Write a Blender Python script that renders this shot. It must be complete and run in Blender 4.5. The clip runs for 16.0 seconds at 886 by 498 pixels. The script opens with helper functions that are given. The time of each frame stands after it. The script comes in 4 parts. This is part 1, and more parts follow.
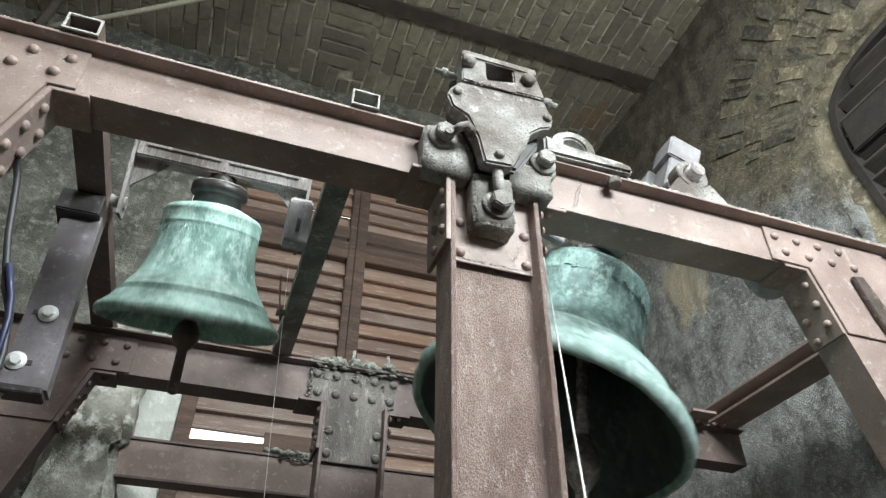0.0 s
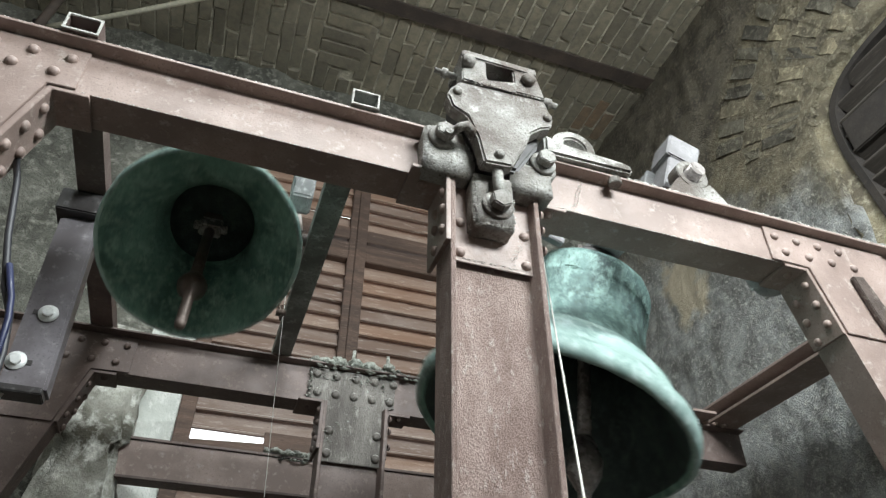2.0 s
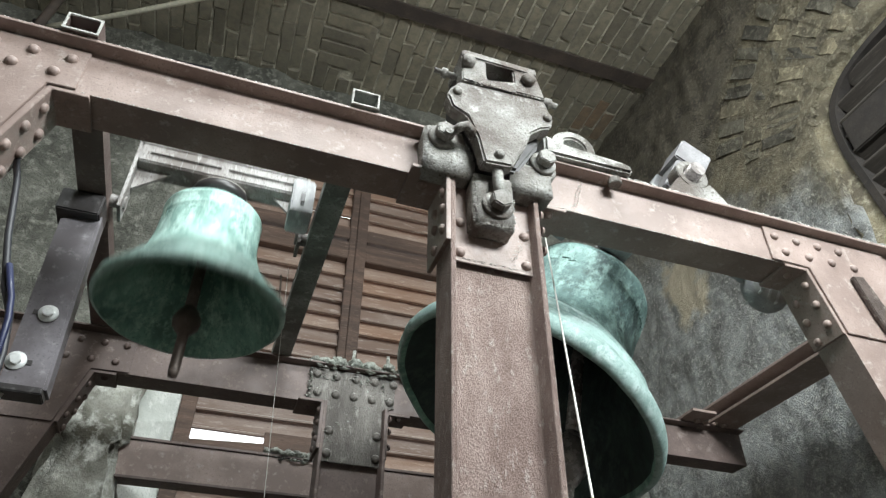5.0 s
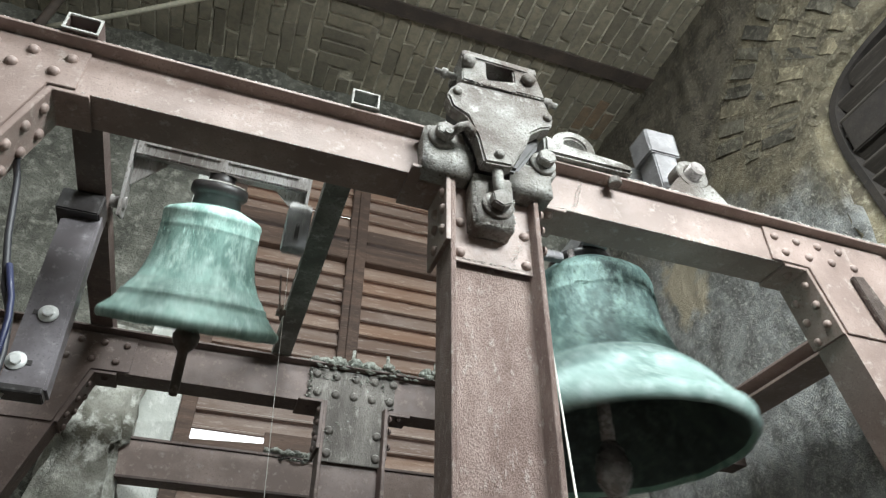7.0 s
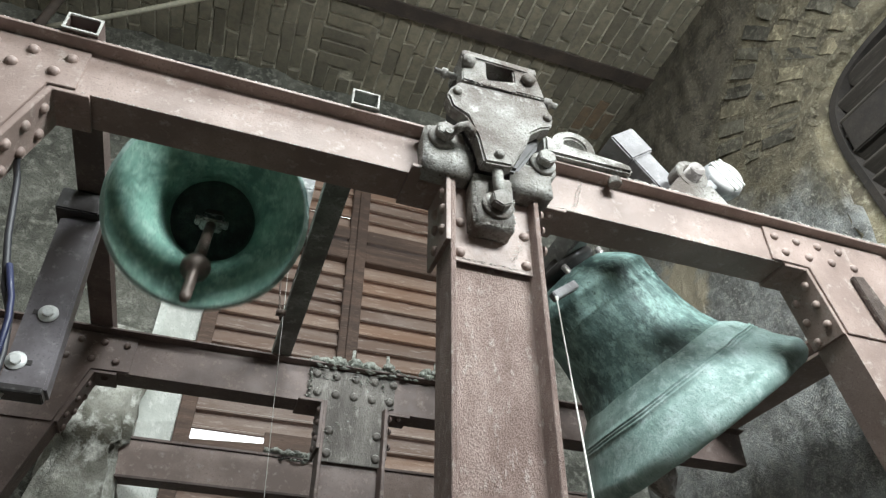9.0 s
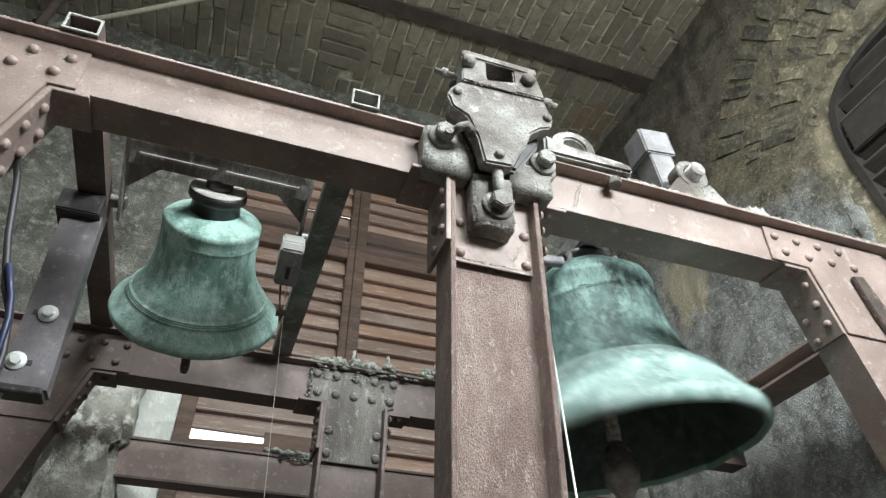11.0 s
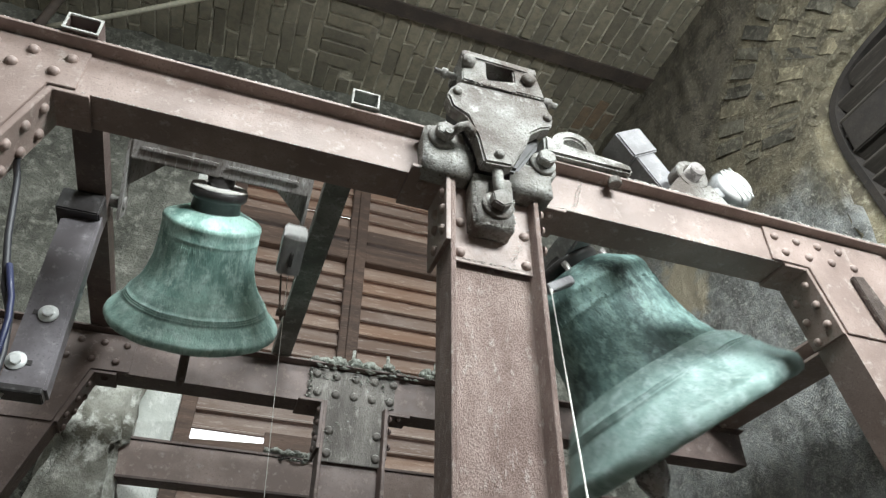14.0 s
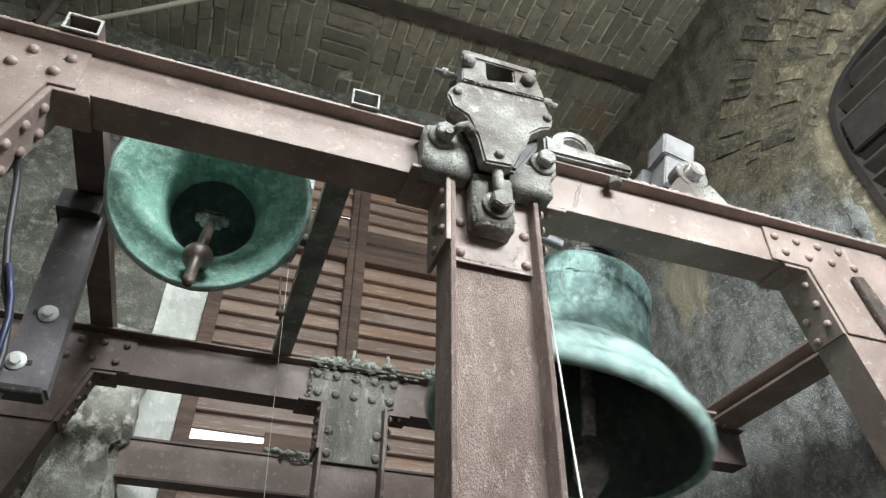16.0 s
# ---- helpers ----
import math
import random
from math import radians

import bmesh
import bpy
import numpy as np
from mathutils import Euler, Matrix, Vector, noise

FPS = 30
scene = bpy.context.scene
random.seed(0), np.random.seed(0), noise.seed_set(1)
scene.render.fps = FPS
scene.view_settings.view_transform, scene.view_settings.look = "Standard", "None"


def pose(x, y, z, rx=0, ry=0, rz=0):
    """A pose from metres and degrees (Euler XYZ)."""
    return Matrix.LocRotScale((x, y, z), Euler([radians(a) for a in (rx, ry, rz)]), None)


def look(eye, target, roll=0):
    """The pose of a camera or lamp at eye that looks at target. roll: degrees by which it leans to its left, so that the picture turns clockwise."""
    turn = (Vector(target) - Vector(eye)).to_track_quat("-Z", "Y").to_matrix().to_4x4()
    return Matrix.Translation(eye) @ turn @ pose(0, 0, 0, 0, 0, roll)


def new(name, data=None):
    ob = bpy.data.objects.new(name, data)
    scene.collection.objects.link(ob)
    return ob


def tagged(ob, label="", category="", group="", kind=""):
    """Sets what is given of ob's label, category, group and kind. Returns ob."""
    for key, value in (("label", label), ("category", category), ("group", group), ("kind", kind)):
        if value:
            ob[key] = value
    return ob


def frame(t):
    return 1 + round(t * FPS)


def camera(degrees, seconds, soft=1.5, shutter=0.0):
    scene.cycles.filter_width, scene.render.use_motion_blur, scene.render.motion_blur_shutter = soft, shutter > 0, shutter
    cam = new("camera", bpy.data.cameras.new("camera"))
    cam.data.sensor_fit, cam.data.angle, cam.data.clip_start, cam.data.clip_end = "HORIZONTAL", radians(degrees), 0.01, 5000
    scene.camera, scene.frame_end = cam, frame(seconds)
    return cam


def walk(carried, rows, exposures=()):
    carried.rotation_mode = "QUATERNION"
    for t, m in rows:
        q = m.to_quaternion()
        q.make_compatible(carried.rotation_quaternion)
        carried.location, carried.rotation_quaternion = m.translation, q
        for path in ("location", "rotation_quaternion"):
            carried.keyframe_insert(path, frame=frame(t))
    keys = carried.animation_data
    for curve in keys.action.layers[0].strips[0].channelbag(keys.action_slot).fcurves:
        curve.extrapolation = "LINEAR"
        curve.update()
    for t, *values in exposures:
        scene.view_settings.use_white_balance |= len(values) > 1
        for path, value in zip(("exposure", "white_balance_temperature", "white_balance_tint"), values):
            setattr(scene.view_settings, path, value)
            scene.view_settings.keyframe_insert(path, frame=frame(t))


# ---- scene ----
cam = camera(64.74, 16.0, soft=1.3, shutter=0.5)
EYE = (0.0, 0.0, 1.5)


def aim(pitch, yaw, roll):
    """Camera pose from its upward pitch, its turn to the right and its roll, in degrees."""
    return pose(*EYE) @ pose(0, 0, 0, 0, 0, -yaw) @ pose(0, 0, 0, 90 + pitch) @ pose(0, 0, 0, 0, 0, roll)


CAMERA_POSE = aim(37.49, 19.04, 0.275)
walk(cam, [(0.0, CAMERA_POSE), (16.0, CAMERA_POSE)], exposures=[(0.0, -0.29), (16.0, -0.29)])

# ---- light: overcast daylight from the belfry's south window, and an added lamp overhead ----
world = bpy.data.worlds.new("sky")
scene.world = world
world.use_nodes = True
wn = world.node_tree
sky = wn.nodes.new("ShaderNodeTexSky")
sky.sky_type = 'NISHITA'
sky.sun_disc = False
sky.sun_elevation, sky.sun_rotation = radians(44), radians(151)
wn.nodes["Background"].inputs["Strength"].default_value = 0.12
wn.links.new(sky.outputs[0], wn.nodes["Background"].inputs[0])

sun = new("sun", bpy.data.lights.new("sun", "SUN"))
sun.data.energy, sun.data.angle, sun.data.color = 1.0, radians(12), (1.0, 0.96, 0.9)
sun.matrix_world = look((2.5, -4.5, 5.0), (0, 0, 0.0))


def window_light(name, eye, target, w, h, power, colour):
    la = bpy.data.lights.new(name, "AREA")
    la.shape, la.size, la.size_y, la.energy, la.color = 'RECTANGLE', w, h, power, colour
    ob = new(name, la)
    ob.matrix_world = look(eye, target)
    return ob


window_light("south_window_daylight", (1.20, -0.84, 3.40), (0.50, 0.97, 2.5), 1.1, 0.4, 152, (0.915, 0.995, 1.0))
# added overhead lamp with no known opening, brightens the top faces
window_light("roof_hatch_daylight", (0.02, -0.30, 4.77), (0.02, -0.30, 0.0), 1.0, 1.0, 150, (0.915, 0.995, 1.0))


# ---- materials ----
def material(name):
    m = bpy.data.materials.new(name)
    m.use_nodes = True
    return m, m.node_tree, m.node_tree.nodes["Principled BSDF"]


def node(nt, kind, **sets):
    n = nt.nodes.new(kind)
    for k, v in sets.items():
        n.inputs[k.replace("_", " ")].default_value = v
    return n


def ramp(nt, source, stops):
    r = nt.nodes.new("ShaderNodeValToRGB")
    e = r.color_ramp.elements
    while len(e) < len(stops):
        e.new(0.5)
    for el, (p, c) in zip(e, stops):
        el.position = p
        el.color = (*c, 1) if len(c) == 3 else c
    nt.links.new(source, r.inputs[0])
    return r.outputs[0]


def grey(p, v):
    return (p, (v, v, v))


def mix(nt, fac, a, b, how='MIX'):
    n = nt.nodes.new("ShaderNodeMix")
    n.data_type, n.blend_type = 'RGBA', how
    for k, v in ((0, fac), (6, a), (7, b)):
        if isinstance(v, (int, float)):
            n.inputs[k].default_value = v
        elif isinstance(v, tuple):
            n.inputs[k].default_value = (*v, 1)
        else:
            nt.links.new(v, n.inputs[k])
    return n.outputs[2]


def coords(nt, stretch=(1, 1, 1), world_space=True):
    if world_space:
        s = nt.nodes.new("ShaderNodeNewGeometry").outputs["Position"]
    else:
        s = nt.nodes.new("ShaderNodeTexCoord").outputs["Object"]
    mp = nt.nodes.new("ShaderNodeMapping")
    mp.inputs["Scale"].default_value = stretch
    nt.links.new(s, mp.inputs[0])
    return mp.outputs[0]


def noisy(nt, where, scale, detail=6, rough=0.6):
    n = node(nt, "ShaderNodeTexNoise", Scale=scale, Detail=detail, Roughness=rough)
    nt.links.new(where, n.inputs["Vector"])
    return n.outputs[0]


def bump(nt, bsdf, height, strength, distance):
    b = node(nt, "ShaderNodeBump", Strength=strength, Distance=distance)
    nt.links.new(height, b.inputs["Height"])
    nt.links.new(b.outputs[0], bsdf.inputs["Normal"])


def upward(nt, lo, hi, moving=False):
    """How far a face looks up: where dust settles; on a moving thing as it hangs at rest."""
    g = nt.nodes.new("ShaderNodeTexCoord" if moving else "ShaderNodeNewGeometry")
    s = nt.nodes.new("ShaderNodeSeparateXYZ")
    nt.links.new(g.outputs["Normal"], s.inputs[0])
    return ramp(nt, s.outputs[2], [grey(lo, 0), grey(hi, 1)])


def grime(name, base, dark, light, rough=0.6, metal=0.0, dust=0.5, scale=1.0, relief=0.4, stretch=(1, 1, 1), moving=False,
          lo=0.42, hi=0.66):
    """Paint or metal with stains, speckle, settled dust and fine relief."""
    m, nt, b = material(name)
    c = coords(nt, stretch, not moving)
    big, mid, fine = noisy(nt, c, 7 * scale, 5), noisy(nt, c, 38 * scale, 6, 0.7), noisy(nt, c, 190 * scale, 4, 0.7)
    col = mix(nt, ramp(nt, big, [grey(lo, 0), grey(hi, 1)]), dark, base)
    col = mix(nt, ramp(nt, mid, [grey(0.55, 0), grey(0.72, 1)]), col, light)
    col = mix(nt, ramp(nt, fine, [grey(0.36, 1), grey(0.46, 0)]), col, dark)
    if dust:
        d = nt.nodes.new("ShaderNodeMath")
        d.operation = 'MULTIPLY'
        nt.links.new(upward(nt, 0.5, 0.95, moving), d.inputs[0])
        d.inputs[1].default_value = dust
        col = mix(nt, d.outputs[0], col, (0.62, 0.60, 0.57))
    nt.links.new(col, b.inputs["Base Color"])
    rr = ramp(nt, mid, [grey(0.35, rough - 0.12), grey(0.7, min(1, rough + 0.15))])
    nt.links.new(rr, b.inputs["Roughness"])
    b.inputs["Metallic"].default_value = metal
    bump(nt, b, mix(nt, 0.5, mid, fine), relief, 0.004 if relief < 0.8 else 0.010)
    return m


PAINT = grime("red_oxide_paint", (0.332, 0.249, 0.221), (0.22, 0.160, 0.140), (0.42, 0.355, 0.32), 0.55, dust=0.35, relief=0.3)
STREAKED = grime("scoured_oxide_paint", (0.33, 0.245, 0.216), (0.195, 0.13, 0.112), (0.47, 0.41, 0.37), 0.6, dust=0.4, scale=2.3, relief=0.9, stretch=(1, 1, 0.45))
# darker copy of PAINT: the rear frame's shadow partly put into its colour
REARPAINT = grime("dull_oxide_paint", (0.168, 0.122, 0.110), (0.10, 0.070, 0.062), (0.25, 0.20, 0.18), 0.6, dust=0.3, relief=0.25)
RUSTBAR = grime("flaked_rusty_bar", (0.16, 0.115, 0.098), (0.07, 0.05, 0.042), (0.34, 0.31, 0.28), 0.75, dust=0.3, scale=1.6, relief=0.9)
RUST = grime("brown_rust", (0.075, 0.054, 0.043), (0.04, 0.03, 0.025), (0.11, 0.085, 0.07), 0.85, dust=0.3, relief=0.5)
IRON = grime("greasy_cast_iron", (0.29, 0.28, 0.26), (0.09, 0.07, 0.058), (0.45, 0.44, 0.415), 0.5, dust=0.9, scale=0.9, relief=0.8, lo=0.40, hi=0.58)
PALEIRON = grime("whitened_cast_iron", (0.50, 0.49, 0.46), (0.12, 0.105, 0.09), (0.72, 0.71, 0.69), 0.75, dust=0.8, scale=1.8, relief=0.9, lo=0.36, hi=0.52)
CRUSTMAT = grime("white_paint_crust", (0.66, 0.65, 0.62), (0.40, 0.37, 0.34), (0.78, 0.77, 0.75), 0.85, dust=0.6, scale=2.0, relief=0.4)
GREYPLATE = grime("oily_grey_plate", (0.20, 0.182, 0.165), (0.075, 0.064, 0.056), (0.34, 0.325, 0.295), 0.55, dust=0.8, scale=1.5, relief=0.8, stretch=(1, 1, 0.4))
GALV = grime("galvanised_steel", (0.42, 0.42, 0.42), (0.22, 0.22, 0.225), (0.56, 0.56, 0.56), 0.55, metal=0.0, dust=0.7, scale=1.6, relief=0.15, moving=True)
DULLSTEEL = grime("dull_grey_steel", (0.27, 0.262, 0.268), (0.15, 0.14, 0.145), (0.38, 0.375, 0.38), 0.6, dust=0.5, scale=1.4, relief=0.15, moving=True)
YOKE = grime("dusty_yoke_steel", (0.36, 0.345, 0.335), (0.12, 0.10, 0.09), (0.52, 0.51, 0.49), 0.55, dust=0.95, scale=1.6, relief=0.3, stretch=(1, 1, 0.25), moving=True)
TUBE = grime("dirty_green_grey_tube", (0.27, 0.285, 0.26), (0.10, 0.10, 0.09), (0.42, 0.43, 0.40), 0.55, dust=0.8, relief=0.3)
BLACK = grime("black_enamel", (0.05, 0.045, 0.045), (0.025, 0.022, 0.022), (0.09, 0.085, 0.085), 0.4, dust=0.5, relief=0.1)
DARKPLATE = grime("brown_black_plate", (0.20, 0.185, 0.20), (0.11, 0.098, 0.105), (0.26, 0.245, 0.255), 0.4, metal=0.1, dust=0.2, relief=0.08)
WOOD = grime("weathered_red_wood", (0.125, 0.075, 0.054), (0.06, 0.036, 0.027), (0.20, 0.145, 0.115), 0.75, dust=0.5, relief=0.5, stretch=(0.25, 1, 3))
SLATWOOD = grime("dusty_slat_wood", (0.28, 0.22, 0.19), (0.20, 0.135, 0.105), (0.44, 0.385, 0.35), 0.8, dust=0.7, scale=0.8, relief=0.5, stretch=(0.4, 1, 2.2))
_nt = SLATWOOD.node_tree
_info = _nt.nodes.new("ShaderNodeObjectInfo")
_bsdf = _nt.nodes["Principled BSDF"]
_was = _bsdf.inputs["Base Color"].links[0].from_socket
_tone = ramp(_nt, _info.outputs["Random"], [(0.0, (0.85, 0.85, 0.86)), (0.55, (1.0, 0.97, 0.95)), (0.75, (1.15, 1.1, 1.05)), (1.0, (1.14, 1.0, 0.88))])
_nt.links.new(mix(_nt, 1.0, _was, _tone, 'MULTIPLY'), _bsdf.inputs["Base Color"])
DARKWOOD = grime("old_dark_wood", (0.085, 0.073, 0.060), (0.045, 0.037, 0.031), (0.13, 0.113, 0.096), 0.8, dust=0.4, relief=0.5, stretch=(3, 0.3, 3))
RINGWOOD = grime("tarred_wood", (0.038, 0.030, 0.025), (0.02, 0.016, 0.014), (0.06, 0.05, 0.042), 0.8, dust=0.2, relief=0.4)
CLAPPER = grime("worn_clapper_iron", (0.46, 0.43, 0.42), (0.26, 0.23, 0.22), (0.58, 0.56, 0.55), 0.28, metal=0.5, dust=0.0, relief=0.2, moving=True)
DARKCLAPPER = grime("brown_clapper_iron", (0.17, 0.125, 0.105), (0.08, 0.06, 0.05), (0.25, 0.20, 0.18), 0.45, metal=0.4, dust=0.0, relief=0.3, moving=True)
DROPPINGS = grime("pale_grey_droppings", (0.42, 0.44, 0.39), (0.19, 0.19, 0.165), (0.64, 0.65, 0.61), 0.95, dust=0.5, scale=2.5, relief=1.0)


def bronze(name, base, dark, light, scale):
    m, nt, b = material(name)
    c = coords(nt, (1, 1, 0.6), False)
    run = coords(nt, (1, 1, 0.12), False)
    big, mid, fine = noisy(nt, c, 9 * scale, 8, 0.68), noisy(nt, c, 42 * scale, 9, 0.75), noisy(nt, c, 230 * scale, 4, 0.7)
    col = mix(nt, ramp(nt, big, [grey(0.40, 0), grey(0.58, 1)]), dark, base)
    col = mix(nt, ramp(nt, mid, [grey(0.48, 0), grey(0.64, 1)]), col, light)
    col = mix(nt, ramp(nt, noisy(nt, run, 30 * scale, 5), [grey(0.55, 0), grey(0.72, 0.6)]), col, light)
    col = mix(nt, ramp(nt, mid, [grey(0.30, 0.9), grey(0.41, 0)]), col, dark)
    col = mix(nt, ramp(nt, fine, [grey(0.34, 0.8), grey(0.44, 0)]), col, dark)
    nt.links.new(col, b.inputs["Base Color"])
    b.inputs["Metallic"].default_value = 0.12
    nt.links.new(ramp(nt, mid, [grey(0.3, 0.42), grey(0.7, 0.7)]), b.inputs["Roughness"])
    bump(nt, b, mix(nt, 0.4, mid, fine), 0.75, 0.005)
    return m


BRONZE = bronze("verdigris_bronze", (0.44, 0.68, 0.61), (0.17, 0.31, 0.27), (0.62, 0.82, 0.755), 1.0)
BRONZE_BOW = bronze("dull_lip_bronze", (0.385, 0.58, 0.52), (0.19, 0.30, 0.265), (0.54, 0.70, 0.645), 1.0)
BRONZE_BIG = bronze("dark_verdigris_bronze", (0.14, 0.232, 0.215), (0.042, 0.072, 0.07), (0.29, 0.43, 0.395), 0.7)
BRONZE_LIP = bronze("pale_verdigris_bronze", (0.36, 0.50, 0.47), (0.19, 0.29, 0.265), (0.52, 0.65, 0.63), 0.8)
# colour deep inside the bells, with the hollow's shade put into it
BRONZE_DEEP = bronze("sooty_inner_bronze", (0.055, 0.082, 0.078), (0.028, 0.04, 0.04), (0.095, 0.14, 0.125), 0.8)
BRONZE_IN = bronze("inner_verdigris_bronze", (0.27, 0.50, 0.41), (0.11, 0.22, 0.18), (0.45, 0.68, 0.58), 0.8)


def masonry(name, base, dark, light, scale=1.0, relief=1.0, second=None, cell=0.3, speck=1.0):
    m, nt, b = material(name)
    c = coords(nt)
    big, mid, fine = noisy(nt, c, 2.2 * scale, 6, 0.6), noisy(nt, c, 12 * scale, 8, 0.65), noisy(nt, c, 75 * scale, 5, 0.7)
    v = node(nt, "ShaderNodeTexVoronoi", Scale=16 * scale)
    v.feature = 'DISTANCE_TO_EDGE'
    nt.links.new(mix(nt, 0.12, c, noisy_colour(nt, c, 9)), v.inputs["Vector"])
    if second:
        # tan plaster inside the relieving arch, dark brown plaster over it, grey rubble below
        tan, dark_brown = second
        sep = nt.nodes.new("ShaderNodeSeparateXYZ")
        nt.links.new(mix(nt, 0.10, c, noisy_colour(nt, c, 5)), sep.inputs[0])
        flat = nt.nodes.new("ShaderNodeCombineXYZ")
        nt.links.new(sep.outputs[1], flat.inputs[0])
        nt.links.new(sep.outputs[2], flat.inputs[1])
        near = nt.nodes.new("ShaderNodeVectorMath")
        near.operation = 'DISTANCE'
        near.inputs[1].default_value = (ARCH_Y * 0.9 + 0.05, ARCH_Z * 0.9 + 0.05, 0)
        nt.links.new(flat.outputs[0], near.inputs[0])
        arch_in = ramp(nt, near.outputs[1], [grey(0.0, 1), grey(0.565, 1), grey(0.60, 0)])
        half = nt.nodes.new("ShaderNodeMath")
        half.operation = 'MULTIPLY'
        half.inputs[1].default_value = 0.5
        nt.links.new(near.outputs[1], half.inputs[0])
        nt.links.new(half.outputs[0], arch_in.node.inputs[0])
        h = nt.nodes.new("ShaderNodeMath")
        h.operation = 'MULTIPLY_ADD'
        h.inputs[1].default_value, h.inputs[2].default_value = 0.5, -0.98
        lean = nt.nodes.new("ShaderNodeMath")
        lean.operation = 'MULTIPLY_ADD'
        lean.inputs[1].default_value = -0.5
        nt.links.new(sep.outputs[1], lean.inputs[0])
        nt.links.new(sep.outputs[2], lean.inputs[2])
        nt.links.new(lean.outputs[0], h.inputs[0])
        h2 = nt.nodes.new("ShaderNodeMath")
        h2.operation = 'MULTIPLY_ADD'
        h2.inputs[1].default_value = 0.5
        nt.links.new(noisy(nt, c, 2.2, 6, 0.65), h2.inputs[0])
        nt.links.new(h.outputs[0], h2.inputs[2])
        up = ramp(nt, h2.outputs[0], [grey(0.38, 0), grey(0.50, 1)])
        base = mix(nt, up, base, mix(nt, arch_in, dark_brown, tan))
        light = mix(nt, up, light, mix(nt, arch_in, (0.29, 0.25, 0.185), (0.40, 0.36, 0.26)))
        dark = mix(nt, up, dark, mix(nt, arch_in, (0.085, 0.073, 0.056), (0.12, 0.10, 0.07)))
    col = mix(nt, ramp(nt, big, [grey(0.38, 0), grey(0.62, 1)]), dark, base)
    col = mix(nt, ramp(nt, mid, [grey(0.50, 0), grey(0.70, 1)]), col, light)
    col = mix(nt, ramp(nt, fine, [grey(0.35, speck), grey(0.48, 0)]), col, dark)
    if second:
        # a remnant of tan plaster near the corner
        dist = nt.nodes.new("ShaderNodeVectorMath")
        dist.operation = 'DISTANCE'
        dist.inputs[1].default_value = (1.55, 1.725, 2.544)
        nt.links.new(mix(nt, 0.30, c, noisy_colour(nt, c, 7)), dist.inputs[0])
        col = mix(nt, ramp(nt, dist.outputs[1], [grey(0.095, 1), grey(0.15, 0)]), col, mix(nt, mid, (0.40, 0.34, 0.24), (0.64, 0.56, 0.43)))
    nt.links.new(col, b.inputs["Base Color"])
    b.inputs["Roughness"].default_value = 0.93
    bump(nt, b, mix(nt, 0.4, mid, mix(nt, cell, fine, ramp(nt, v.outputs[0], [grey(0, 0), grey(0.2, 1)]))), relief, 0.03)
    return m


def noisy_colour(nt, where, scale):
    n = node(nt, "ShaderNodeTexNoise", Scale=scale, Detail=3)
    nt.links.new(where, n.inputs["Vector"])
    return n.outputs[1]


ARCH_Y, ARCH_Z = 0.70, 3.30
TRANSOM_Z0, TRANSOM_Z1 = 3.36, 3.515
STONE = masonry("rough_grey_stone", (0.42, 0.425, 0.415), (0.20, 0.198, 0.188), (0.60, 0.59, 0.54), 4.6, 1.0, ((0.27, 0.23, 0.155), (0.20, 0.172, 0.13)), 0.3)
ARCHBRICK = masonry("worn_grey_brick", (0.20, 0.18, 0.135), (0.085, 0.075, 0.056), (0.36, 0.33, 0.25), 3.0, 0.8, None, 0.0)
_nt = ARCHBRICK.node_tree
_bsdf = _nt.nodes["Principled BSDF"]
_was = _bsdf.inputs["Base Color"].links[0].from_socket
_tone = ramp(_nt, _nt.nodes.new("ShaderNodeObjectInfo").outputs["Random"], [(0.0, (0.6, 0.6, 0.63)), (0.45, (1.0, 1.0, 1.0)), (1.0, (1.8, 1.7, 1.5))])
_nt.links.new(mix(_nt, 1.0, _was, _tone, 'MULTIPLY'), _bsdf.inputs["Base Color"])
SPLAYMAT = masonry("crumbling_tan_plaster", (0.27, 0.23, 0.15), (0.12, 0.10, 0.07), (0.42, 0.38, 0.28), 2.6, 0.8, None, 0.0)
BACKSTONE = masonry("stained_wall_plaster", (0.20, 0.198, 0.17), (0.075, 0.074, 0.062), (0.35, 0.345, 0.30), 2.0, 1.0, None, 0.3, 0.45)
LIME = masonry("limewashed_reveal", (0.76, 0.77, 0.73), (0.50, 0.52, 0.48), (0.84, 0.84, 0.81), 1.6, 0.4, None, 0.0)
MORTAR = masonry("old_mortar", (0.58, 0.53, 0.42), (0.22, 0.20, 0.16), (0.68, 0.63, 0.52), 2.6)
PIER = masonry("stained_whitewash", (0.52, 0.515, 0.46), (0.08, 0.074, 0.056), (0.74, 0.74, 0.69), 1.25, 0.6, None, 0.0, 0.25)
FLOORMAT = masonry("dusty_boards", (0.16, 0.13, 0.10), (0.10, 0.08, 0.06), (0.22, 0.19, 0.15), 2.0)


